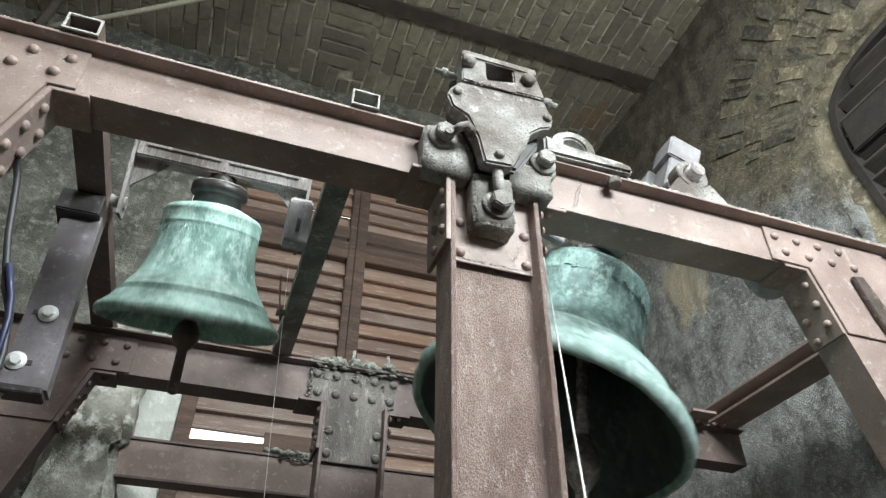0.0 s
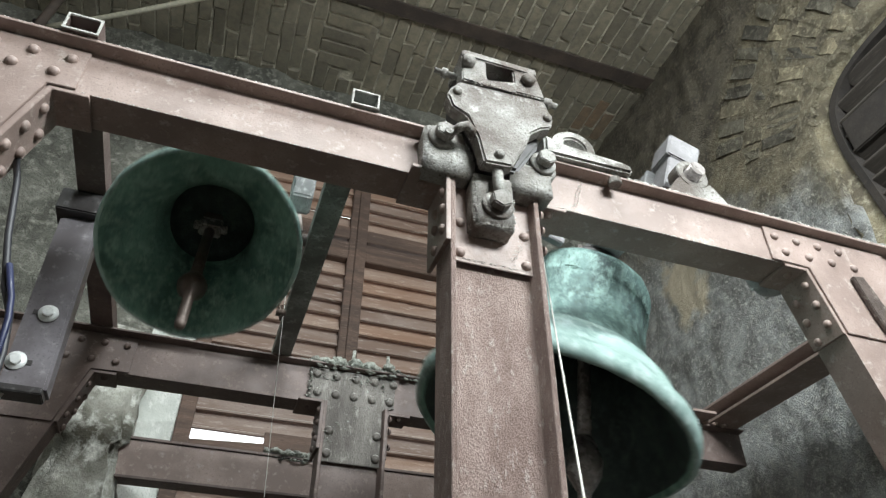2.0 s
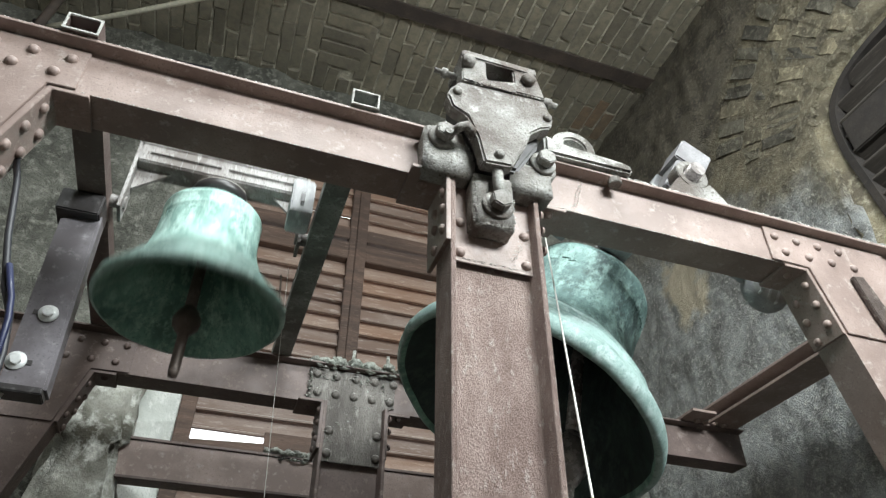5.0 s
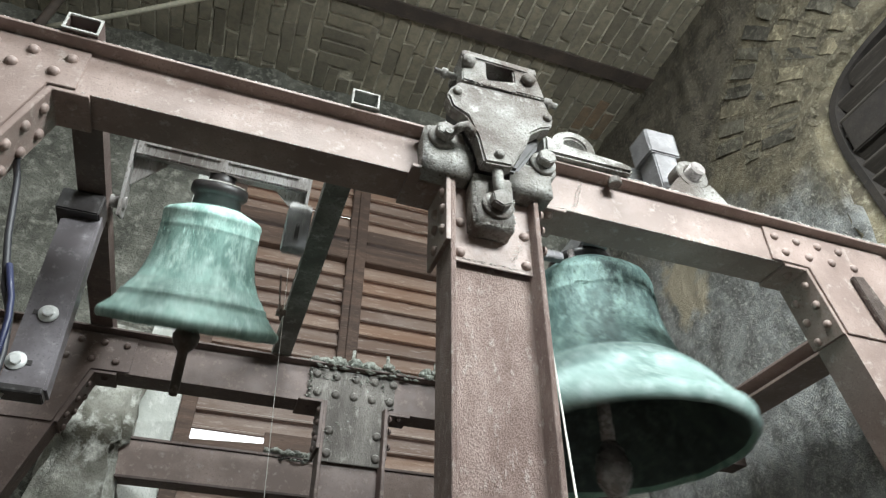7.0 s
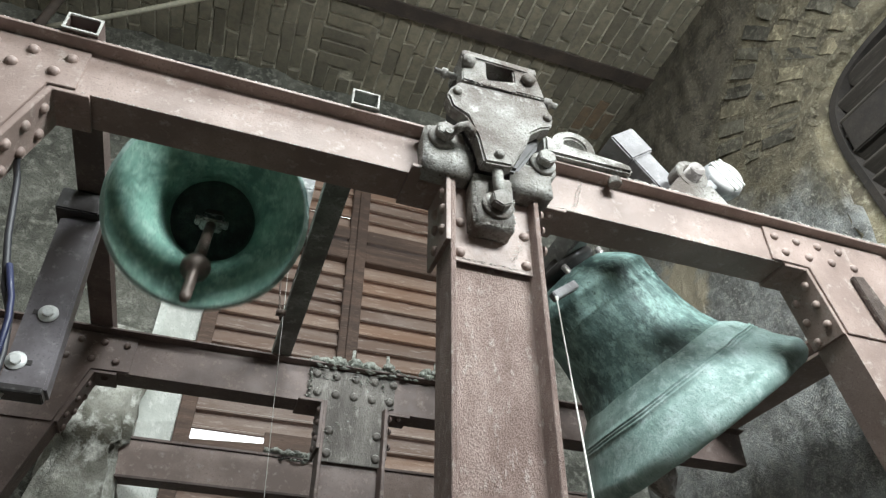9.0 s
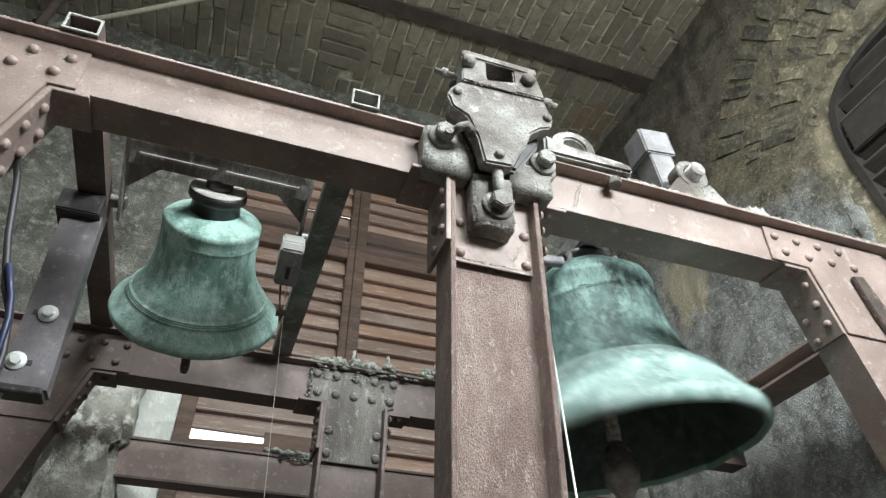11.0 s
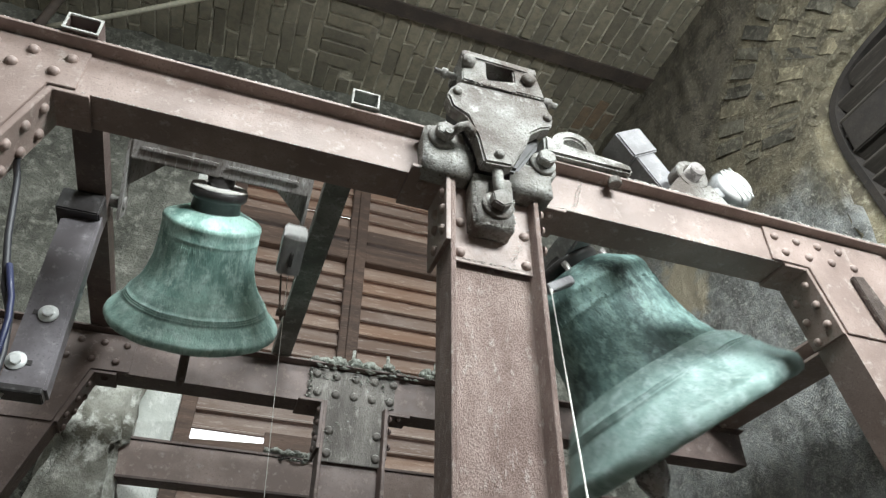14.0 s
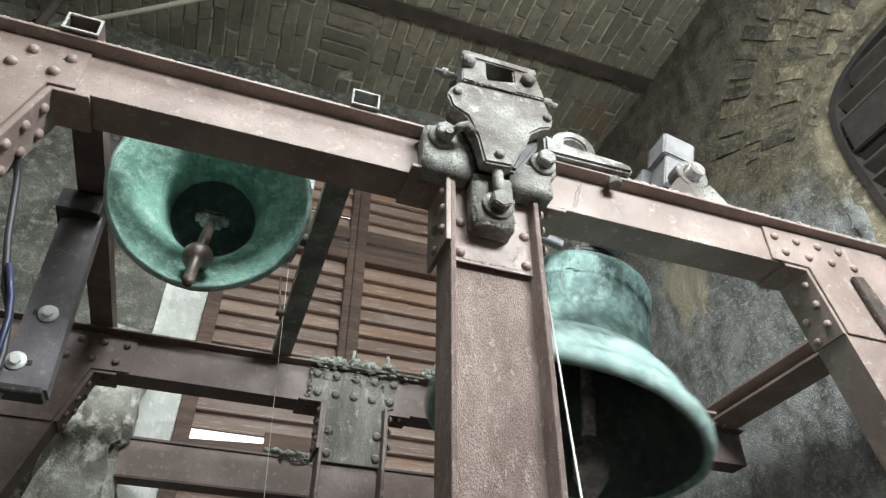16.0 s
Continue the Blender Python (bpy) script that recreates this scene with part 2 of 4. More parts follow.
def brick_material(name, a, b_, c_):
    m, nt, b = material(name)
    c = coords(nt)
    g = nt.nodes.new("ShaderNodeNewGeometry")
    col = ramp(nt, g.outputs["Random Per Island"], [(0.0, a), (0.5, b_), (1.0, c_)])
    mid, fine, big = noisy(nt, c, 26, 7, 0.7), noisy(nt, c, 120, 4, 0.7), noisy(nt, c, 1.6, 4)
    col = mix(nt, ramp(nt, mid, [grey(0.35, 0.55), grey(0.6, 0)]), col, (0.07, 0.065, 0.05))
    col = mix(nt, ramp(nt, big, [grey(0.4, 0.5), grey(0.65, 0)]), col, (0.10, 0.09, 0.07))
    col = mix(nt, ramp(nt, fine, [grey(0.58, 0), grey(0.75, 0.7)]), col, (0.30, 0.28, 0.23))
    nt.links.new(col, b.inputs["Base Color"])
    b.inputs["Roughness"].default_value = 0.92
    bump(nt, b, mix(nt, 0.5, mid, fine), 0.8, 0.008)
    return m


BRICK = brick_material("sooty_brick", (0.26, 0.228, 0.168), (0.33, 0.29, 0.215), (0.195, 0.17, 0.13))


REDBRICK = brick_material("broken_orange_brick", (0.34, 0.19, 0.11), (0.38, 0.25, 0.15), (0.22, 0.15, 0.10))


def plain(name, colour, rough=0.5, metal=0.0):
    m, nt, b = material(name)
    c = coords(nt)
    col = mix(nt, ramp(nt, noisy(nt, c, 60), [grey(0.4, 0), grey(0.65, 1)]), tuple(v * 0.75 for v in colour), colour)
    nt.links.new(col, b.inputs["Base Color"])
    b.inputs["Roughness"].default_value, b.inputs["Metallic"].default_value = rough, metal
    return m


ZINC = plain("bright_zinc", (0.80, 0.81, 0.80), 0.35, 0.25)
CORD = plain("white_cord", (0.60, 0.58, 0.54), 0.8)
RUBBER = plain("black_cable_sheath", (0.03, 0.03, 0.035), 0.5)
BLUE = plain("blue_cable_sheath", (0.02, 0.025, 0.07), 0.45)
CREAM = plain("cream_cable_sheath", (0.55, 0.52, 0.42), 0.6)


# ---- mesh helpers ----
def part(name, bm, mat, parent=None, label="", smooth=False):
    """Link a bmesh as one mesh object under a thing or under a part."""
    me = bpy.data.meshes.new(name)
    bm.to_mesh(me)
    bm.free()
    for mm in (mat if isinstance(mat, (list, tuple)) else [mat]):
        me.materials.append(mm)
    if smooth:
        me.polygons.foreach_set("use_smooth", [True] * len(me.polygons))
    ob = new(name, me)
    ob.parent = parent
    if label:
        tagged(ob, label)
    return ob


def share(src, m, parent=None):
    """Another object on the same mesh, for alike pieces."""
    ob = new(src.name.split(".")[0], src.data)
    ob.parent = parent
    ob.matrix_basis = m
    return ob


def thing(name, label, category, group="", at=(0, 0, 0)):
    ob = new(name)
    ob.empty_display_size = 0.05
    ob.location = at
    return tagged(ob, label, category, group)


def bevel(bm, w, seg=2, angle=30):
    ed = [e for e in bm.edges if len(e.link_faces) == 2 and e.calc_face_angle(0) > radians(angle)]
    if w and ed:
        bmesh.ops.bevel(bm, geom=ed, offset=w, segments=seg, affect='EDGES', clamp_overlap=True)


def box(x0, x1, y0, y1, z0, z1, bev=0.0, bm=None):
    own = bm is None
    bm = bm or bmesh.new()
    vs = [bm.verts.new((x, y, z)) for x in (x0, x1) for y in (y0, y1) for z in (z0, z1)]
    for f in ((0, 1, 3, 2), (4, 6, 7, 5), (0, 4, 5, 1), (2, 3, 7, 6), (0, 2, 6, 4), (1, 5, 7, 3)):
        bm.faces.new([vs[i] for i in f])
    if own:
        bmesh.ops.recalc_face_normals(bm, faces=bm.faces)
        bevel(bm, bev)
    return bm


def prism(poly, y0, y1, bev=0.0, bm=None, m=None):
    """A polygon in x and z, made solid from y0 to y1."""
    own = bm is None
    bm = bm or bmesh.new()
    a = [bm.verts.new((x, y0, z)) for x, z in poly]
    b = [bm.verts.new((x, y1, z)) for x, z in poly]
    n = len(poly)
    fs = [bm.faces.new(a), bm.faces.new(b[::-1])]
    for i in range(n):
        fs.append(bm.faces.new((a[i], b[i], b[(i + 1) % n], a[(i + 1) % n])))
    if m is not None:
        bmesh.ops.transform(bm, matrix=m, verts=a + b)
    if own:
        bmesh.ops.recalc_face_normals(bm, faces=bm.faces)
        bevel(bm, bev)
    return bm


def lathe(profile, n=48, bm=None, mats=None):
    """Turn (radius, height) points about z."""
    bm = bm or bmesh.new()
    rings = []
    for r, z in profile:
        if r < 1e-6:
            rings.append([bm.verts.new((0, 0, z))])
        else:
            rings.append([bm.verts.new((r * math.cos(2 * math.pi * i / n), r * math.sin(2 * math.pi * i / n), z)) for i in range(n)])
    for k, (a, b) in enumerate(zip(rings, rings[1:])):
        for i in range(n):
            j = (i + 1) % n
            if len(a) == 1 and len(b) == 1:
                continue
            if len(a) == 1:
                f = bm.faces.new((a[0], b[j], b[i]))
            elif len(b) == 1:
                f = bm.faces.new((a[i], a[j], b[0]))
            else:
                f = bm.faces.new((a[i], a[j], b[j], b[i]))
            f.smooth = True
            if mats:
                f.material_index = mats[k]
    bmesh.ops.recalc_face_normals(bm, faces=bm.faces)
    return bm


def tube(points, r, n=8, bm=None):
    """A round bar or cable along points."""
    bm = bm or bmesh.new()
    pts = [Vector(p) for p in points]
    rings = []
    for i, p in enumerate(pts):
        d = (pts[min(i + 1, len(pts) - 1)] - pts[max(i - 1, 0)]).normalized()
        q = d.to_track_quat('Z', 'Y')
        rr = r[i] if isinstance(r, (list, tuple)) else r
        rings.append([bm.verts.new(p + q @ Vector((rr * math.cos(2 * math.pi * k / n), rr * math.sin(2 * math.pi * k / n), 0))) for k in range(n)])
    for a, b in zip(rings, rings[1:]):
        for k in range(n):
            f = bm.faces.new((a[k], a[(k + 1) % n], b[(k + 1) % n], b[k]))
            f.smooth = True
    bm.faces.new(rings[0][::-1])
    bm.faces.new(rings[-1])
    bmesh.ops.recalc_face_normals(bm, faces=bm.faces)
    return bm


def sag(a, b, drop, n=12):
    a, b = Vector(a), Vector(b)
    return [a.lerp(b, i / n) - Vector((0, 0, drop * 4 * (i / n) * (1 - i / n))) for i in range(n + 1)]


def rough_up(bm, amount, scale, seed=0):
    for v in bm.verts:
        v.co += noise.noise_vector(v.co * scale + Vector((seed, seed, seed))) * amount


def section(h, w, tf, tw):
    """The outline of a rolled I section, h high and w wide, about its middle."""
    a, b, c = h / 2, w / 2, tw / 2
    return [(-b, -a), (b, -a), (b, -a + tf), (c, -a + tf * 1.5), (c, a - tf * 1.5), (b, a - tf), (b, a), (-b, a), (-b, a - tf), (-c, a - tf * 1.5), (-c, -a + tf * 1.5), (-b, -a + tf)]


def girder(p, q, h, w, tf, tw, up=(0, 0, 1), bev=0.0015):
    """A rolled I section from p to q; its web stands along up."""
    p, q = Vector(p), Vector(q)
    d = (q - p).normalized()
    u = Vector(up)
    u = (u - d * u.dot(d)).normalized()
    s = d.cross(u)
    m = Matrix((s, d, u)).transposed().to_4x4()
    m.translation = p
    bm = prism(section(h, w, tf, tw), 0, (q - p).length, 0, None, m)
    bmesh.ops.recalc_face_normals(bm, faces=bm.faces)
    bevel(bm, bev, 1)
    return bm


def hexagon(r, h):
    bm = bmesh.new()
    a = [bm.verts.new((r * math.cos(math.pi * k / 3), -0.0, r * math.sin(math.pi * k / 3))) for k in range(6)]
    b = [bm.verts.new((v.co.x, -h, v.co.z)) for v in a]
    bm.faces.new(a), bm.faces.new(b[::-1])
    for k in range(6):
        bm.faces.new((a[k], b[k], b[(k + 1) % 6], a[(k + 1) % 6]))
    bmesh.ops.recalc_face_normals(bm, faces=bm.faces)
    bevel(bm, r * 0.12, 2)
    return bm


def rivet_mesh(mat, r=0.0105):
    bm = lathe([(r, 0), (r * 0.95, r * 0.3), (r * 0.75, r * 0.62), (r * 0.4, r * 0.8), (0, r * 0.85)], 12)
    me = bpy.data.meshes.new("rivet")
    bm.to_mesh(me)
    bm.free()
    me.materials.append(mat)
    return me


def rivet(me, parent, place, out):
    ob = new("rivet", me)
    ob.parent = parent
    ob.matrix_basis = Matrix.Translation(place) @ Vector(out).to_track_quat('Z', 'Y').to_matrix().to_4x4()
    return ob

# ---- the belfry room ----
X0, X1, Y0, Y1, Z1 = -2.2, 2.0, -0.95, 2.78, 4.79


def setting(name, bm, mat, label, category, smooth=False):
    return tagged(part(name, bm, mat, None, "", smooth), label, category, "", "structure")


def uneven_wall(u0, u1, v0, v1, step, place, inside, depth, out, courses=None, calm=None):
    """A wall face of small facets; place(u, v, d) gives the point d metres behind the face; inside(u, v) is an opening."""
    bm = bmesh.new()
    nu, nv = int((u1 - u0) / step) + 1, int((v1 - v0) / step) + 1
    grid = {}
    for i in range(nu + 1):
        for j in range(nv + 1):
            u, v = u0 + (u1 - u0) * i / nu, v0 + (v1 - v0) * j / nv
            p = Vector((u * 2.1, v * 2.1, 3.7))
            d = (noise.noise(p * 0.8) * 0.5 + noise.noise(p * 2.6) * 0.3 + noise.noise(p * 6.5) * 0.28) * depth
            if courses:
                d += courses(u, v)
            if calm:
                d *= calm(u, v)
            grid[i, j] = (u, v, d)
    verts = {}

    def vert(i, j):
        if (i, j) not in verts:
            u, v, d = grid[i, j]
            verts[i, j] = bm.verts.new(place(u, v, d))
        return verts[i, j]

    for i in range(nu):
        for j in range(nv):
            u, v = (grid[i, j][0] + grid[i + 1, j][0]) / 2, (grid[i, j][1] + grid[i, j + 1][1]) / 2
            if inside(u, v):
                continue
            f = bm.faces.new((vert(i, j), vert(i + 1, j), vert(i + 1, j + 1), vert(i, j + 1)))
            f.smooth = True
    bmesh.ops.recalc_face_normals(bm, faces=bm.faces)
    edge = [e for e in bm.edges if len(e.link_faces) == 1]
    r = bmesh.ops.extrude_edge_only(bm, edges=edge)
    bmesh.ops.translate(bm, vec=out, verts=[g for g in r["geom"] if isinstance(g, bmesh.types.BMVert)])
    return bm


def stone_courses(u, v):
    """Worn courses of facing stones that show in parts of the rubble wall."""
    w = noise.noise(Vector((u * 1.3, v * 1.3, 8.1)))
    v2 = v + 0.02 * noise.noise(Vector((u * 3, v * 3, 1.0)))
    row = math.floor(v2 / 0.088)
    u2 = u + 0.37 * row + 0.02 * noise.noise(Vector((u * 4, v * 4, 5.0)))
    col = math.floor(u2 / 0.20)
    fu, fv = u2 / 0.20 - col, v2 / 0.088 - row
    joint = min(fu * 0.20, (1 - fu) * 0.20, fv * 0.088, (1 - fv) * 0.088)
    lift = noise.noise(Vector((row * 1.7, col * 2.3, 0.5))) * 0.018
    keep = min(1.0, max(0.0, (w + (v - 3.3) * 0.5) * 2.0))
    rubble = 0.003 * noise.noise(Vector((u * 14, v * 26, 2.0))) + 0.007 * noise.noise(Vector((u * 22, v * 46, 4.0)))
    return keep * -lift * 0.4 + (1 - keep * 0.85) * rubble


def build_room():
    # back wall with the shuttered window
    def win(u, v):
        return -0.30 < u < 1.36 and 1.9 < v < 4.42
    w = setting("wall_north", uneven_wall(X0, X1 + 0.1, 0, Z1 + 0.05, 0.05, lambda u, v, d: (u, Y1 + d, v), win, 0.07, (0, 0.1, 0)),
                BACKSTONE, "rough grey rendered belfry wall round a shuttered window", "wall")
    bm = bmesh.new()
    for quad in (((-0.60, Y1 + 0.03), (-0.29, Y1 + 0.03), (-0.135, Y1 + 0.20), (-0.135, Y1 + 0.40), (-0.60, Y1 + 0.40)),
                 ((1.60, Y1 + 0.03), (1.35, Y1 + 0.03), (1.27, Y1 + 0.20), (1.27, Y1 + 0.40), (1.60, Y1 + 0.40))):
        lo = [bm.verts.new((x, y, 1.85)) for x, y in quad]
        hi = [bm.verts.new((x, y, 4.5)) for x, y in quad]
        bm.faces.new(lo), bm.faces.new(hi[::-1])
        for i in range(5):
            bm.faces.new((lo[i], hi[i], hi[(i + 1) % 5], lo[(i + 1) % 5]))
    box(-0.5, 1.6, Y1 + 0.05, Y1 + 0.40, 4.39, 4.7, 0, bm)
    box(-0.5, 1.6, Y1 + 0.05, Y1 + 0.40, 1.6, 1.93, 0, bm)
    bmesh.ops.subdivide_edges(bm, edges=[e for e in bm.edges if e.calc_length() > 1], cuts=30)
    rough_up(bm, 0.02, 9)
    bmesh.ops.recalc_face_normals(bm, faces=bm.faces)
    part("reveal", bm, LIME, w, "flaking whitewashed window reveal")

    # east wall with the arched louvre opening
    def half_width(z):
        """Half the arched opening's width at a height."""
        if z >= 3.39:
            y = min(1.0, (z - 3.39) / 0.36)
            return 0.575 * max(0.0, 1 - y ** 3.6) ** (1 / 3.6)
        return 0.575 - 0.12 * (3.39 - z)

    def arch(u, v):
        z = 3.39 + (v - 3.39) * 0.94 if v > 3.39 else v
        return v > 2.2 and z < 3.75 and abs(u - ARCH_Y) < half_width(z) + 0.055 + 0.02 * noise.noise(Vector((u * 6, v * 6, 2.0)))
    def arch_calm(u, v):
        """The wall's relief fades where the bricks of the relieving arch show."""
        r = math.hypot(u - ARCH_Y, v - ARCH_Z)
        return 0.22 + 0.78 * min(1.0, max(0.0, abs(r - 0.98) - 0.30) / 0.12) if v > 3.5 else 1.0
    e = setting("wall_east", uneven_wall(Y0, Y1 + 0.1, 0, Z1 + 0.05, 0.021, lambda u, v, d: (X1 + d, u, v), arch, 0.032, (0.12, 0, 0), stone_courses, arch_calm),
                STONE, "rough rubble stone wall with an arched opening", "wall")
    # arch ring and louvres
    zs = [2.2 + 1.19 * k / 8 for k in range(8)] + [3.39 + 0.36 * math.sin(math.pi / 2 * k / 14) for k in range(15)]
    side = [(half_width(z), z) for z in zs]
    pts = [(ARCH_Y + w, z) for w, z in side] + [(ARCH_Y - w, z) for w, z in reversed(side[:-1])]

    def hoop(rows):
        """A band round the opening; rows give (depth, growth) of its corners."""
        bm = bmesh.new()
        prev = None
        for y, z in pts:
            d = Vector((y - ARCH_Y, max(0.0, z - 3.39) * 1.3))
            d = d.normalized() if d.length > 1e-6 else Vector((0, 1))
            ring = [bm.verts.new((X1 + x, y + d.x * g, z + d.y * g)) for x, g in rows]
            if prev:
                for q in range(len(rows)):
                    bm.faces.new((prev[q], prev[(q + 1) % len(rows)], ring[(q + 1) % len(rows)], ring[q]))
            prev = ring
        bmesh.ops.recalc_face_normals(bm, faces=bm.faces)
        return bm
    win2 = setting("window_2", hoop([(0.03, 0.0), (0.03, -0.03), (0.22, -0.03), (0.22, 0.0)]), RINGWOOD, "dark arched timber frame with louvre boards in the stone wall", "window")
    bm = hoop([(0.005, 0.10), (0.045, -0.005), (0.20, -0.005), (0.20, 0.10)])
    bmesh.ops.subdivide_edges(bm, edges=bm.edges[:], cuts=2, use_grid_fill=True)
    for v in bm.verts:
        v.co += noise.noise_vector(v.co * 11) * 0.018
    part("splay", bm, SPLAYMAT, e, "crumbling pale plaster round the opening", True)
    z = 2.25
    while z < 3.74:
        half = max(0.05, half_width(z + 0.03) - 0.03)
        bm = prism([(-0.055, 0.045), (-0.06, 0.03), (0.055, -0.05), (0.06, -0.035)], -half, half, 0.002)
        ob = part("slat", bm, DARKWOOD, win2)
        ob.matrix_basis = pose(X1 + 0.10, ARCH_Y, z)
        z += 0.078
    part("transom", box(X1 + 0.03, X1 + 0.11, ARCH_Y - 0.53, ARCH_Y + 0.53, TRANSOM_Z0, TRANSOM_Z1, 0.005), RINGWOOD, win2, "dark timber transom")
    part("backing", box(X1 + 0.225, X1 + 0.24, 0.05, 1.35, 2.1, 3.85), DARKWOOD, win2)
    # voussoirs of the relieving arch, worn and half buried in plaster
    rnd = random.Random(12)
    shapes = []
    for k in range(10):
        bm = box(-0.035, 0.035, -0.5, 0.5, -0.5, 0.5, 0.0)
        bmesh.ops.subdivide_edges(bm, edges=bm.edges[:], cuts=1, use_grid_fill=True)
        for v in bm.verts:
            v.co.y += rnd.uniform(-0.09, 0.09)
            v.co.z += rnd.uniform(-0.07, 0.07)
            if v.co.x < -0.01:
                v.co.y *= 0.9
                v.co.z *= 0.86
                v.co.x += rnd.uniform(-0.003, 0.006)
        me = bpy.data.meshes.new("brick")
        bm.to_mesh(me)
        bm.free()
        me.materials.append(ARCHBRICK)
        shapes.append(me)
    for r0, length in ((0.62, 0.10), (0.74, 0.20), (0.955, 0.10), (1.07, 0.20)):
        a = 0.33
        while a < 1.9:
            wide = rnd.uniform(0.058, 0.078)
            a += (wide + 0.016) / r0
            r = r0 + rnd.uniform(-0.012, 0.012)
            mid_r = r + length / 2
            y, z = ARCH_Y + mid_r * math.cos(a), ARCH_Z + mid_r * math.sin(a)
            if arch(y, z) or arch(y - 0.04 * math.cos(a), z - 0.04 * math.sin(a)) or rnd.random() < 0.08:
                continue
            ob = new("brick", rnd.choice(shapes))
            ob.parent = e
            ob.matrix_basis = pose(X1 + rnd.uniform(0.025, 0.033), y, z, math.degrees(a)) @ Matrix.Diagonal((1, length * rnd.uniform(0.8, 1.0), wide, 1))
    # west and south walls with their openings, floor
    bm = bmesh.new()
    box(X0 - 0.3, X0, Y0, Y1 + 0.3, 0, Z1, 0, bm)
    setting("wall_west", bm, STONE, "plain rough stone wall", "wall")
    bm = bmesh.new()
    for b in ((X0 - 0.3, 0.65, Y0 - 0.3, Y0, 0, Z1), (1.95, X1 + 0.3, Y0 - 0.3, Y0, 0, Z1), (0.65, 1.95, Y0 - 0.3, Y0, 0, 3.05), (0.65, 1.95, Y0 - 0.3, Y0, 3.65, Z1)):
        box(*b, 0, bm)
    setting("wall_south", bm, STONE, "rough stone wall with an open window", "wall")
    setting("floor", box(X0 - 0.3, X1 + 0.3, Y0 - 0.3, Y1 + 0.3, -0.1, 0.0), FLOORMAT, "dusty dark belfry floor", "floor")

    # brick ceiling: bed of mortar and bricks with recessed joints, one mesh
    bm = bmesh.new()
    # unseen gap above the camera, made to go with the added overhead lamp
    for b in ((X0 - 0.3, X1 + 0.3, 0.25, Y1 + 0.3), (X0 - 0.3, -0.5, Y0 - 0.3, 0.25), (1.2, X1 + 0.3, Y0 - 0.3, 0.25), (-0.5, 1.2, Y0 - 0.3, -0.85)):
        box(*b, Z1, Z1 + 0.2, 0, bm)
    rnd = random.Random(4)
    bw, bl, j = 0.073, 0.235, 0.012
    x = X0
    k = 0
    while x < X1 + 0.05:
        y = 0.9 - (bl / 2 if k % 2 else 0) - rnd.random() * 0.05
        while y < Y1 + 0.05:
            l = bl * rnd.uniform(0.72, 1.0)
            if not (0.12 < x < 0.33 and 2.18 < y + l / 2 < 2.62):
                h = 0.003 + rnd.random() * 0.007
                vs = [bm.verts.new((x + a * bw + rnd.uniform(-.006, .006), y + b * l + rnd.uniform(-.009, .009), Z1 - c * h + rnd.uniform(-.003, .003)))
                      for a in (0.03 + 0.0, 1 - j / bw) for b in (0, 1 - j / bl) for c in (-0.3, 1)]
                for f in ((0, 1, 3, 2), (4, 6, 7, 5), (0, 4, 5, 1), (2, 3, 7, 6), (1, 5, 7, 3)):
                    bm.faces.new([vs[i] for i in f]).material_index = 2 if 1.72 < x < 1.90 and 2.28 < y < 2.50 else 1
            y += l + j * 0.4
        x += bw
        k += 1
    for i in range(5):
        y = 2.20 + i * 0.086
        vs = [bm.verts.new((0.135 + a * 0.24 + rnd.uniform(-.006, .006), y + b * 0.068 + rnd.uniform(-.006, .006), Z1 - c * 0.009 + rnd.uniform(-.003, .003))) for a in (0, 1) for b in (0, 1) for c in (-0.3, 1)]
        for f in ((0, 1, 3, 2), (4, 6, 7, 5), (0, 4, 5, 1), (2, 3, 7, 6), (1, 5, 7, 3)):
            bm.faces.new([vs[q] for q in f]).material_index = 1
    bmesh.ops.recalc_face_normals(bm, faces=bm.faces)
    setting("ceiling", bm, [MORTAR, BRICK, REDBRICK], "sooty brick ceiling with pale mortar joints", "ceiling")
    j = thing("ceiling_joist", "rusty dark steel joist under the brick ceiling", "beam")
    part("joist", girder((-0.5, 2.128, Z1 + 0.020), (X1 + 0.02, 2.128, Z1 + 0.020), 0.09, 0.085, 0.012, 0.012), RUST, j)


def build_sky():
    m, nt, b = material("overcast_sky")
    e = node(nt, "ShaderNodeEmission", Color=(0.95, 0.98, 1.0, 1), Strength=3.2)
    nt.links.new(e.outputs[0], nt.nodes["Material Output"].inputs[0])
    bm = bmesh.new()
    bm.faces.new([bm.verts.new(p) for p in ((-3, 4.6, 0), (4, 4.6, 0), (4, 4.6, 7), (-3, 4.6, 7))])
    setting("backdrop", bm, m, "white overcast sky outside the shutters", "sky")


def build_hanger():
    h = thing("ceiling_hanger", "dark iron hanger under the ceiling", "hanger")
    part("bar", tube([(-1.12, 2.5, Z1), (-1.142, 2.5, 4.594), (-1.175, 2.5, 4.25)], 0.022, 8), RUST, h)


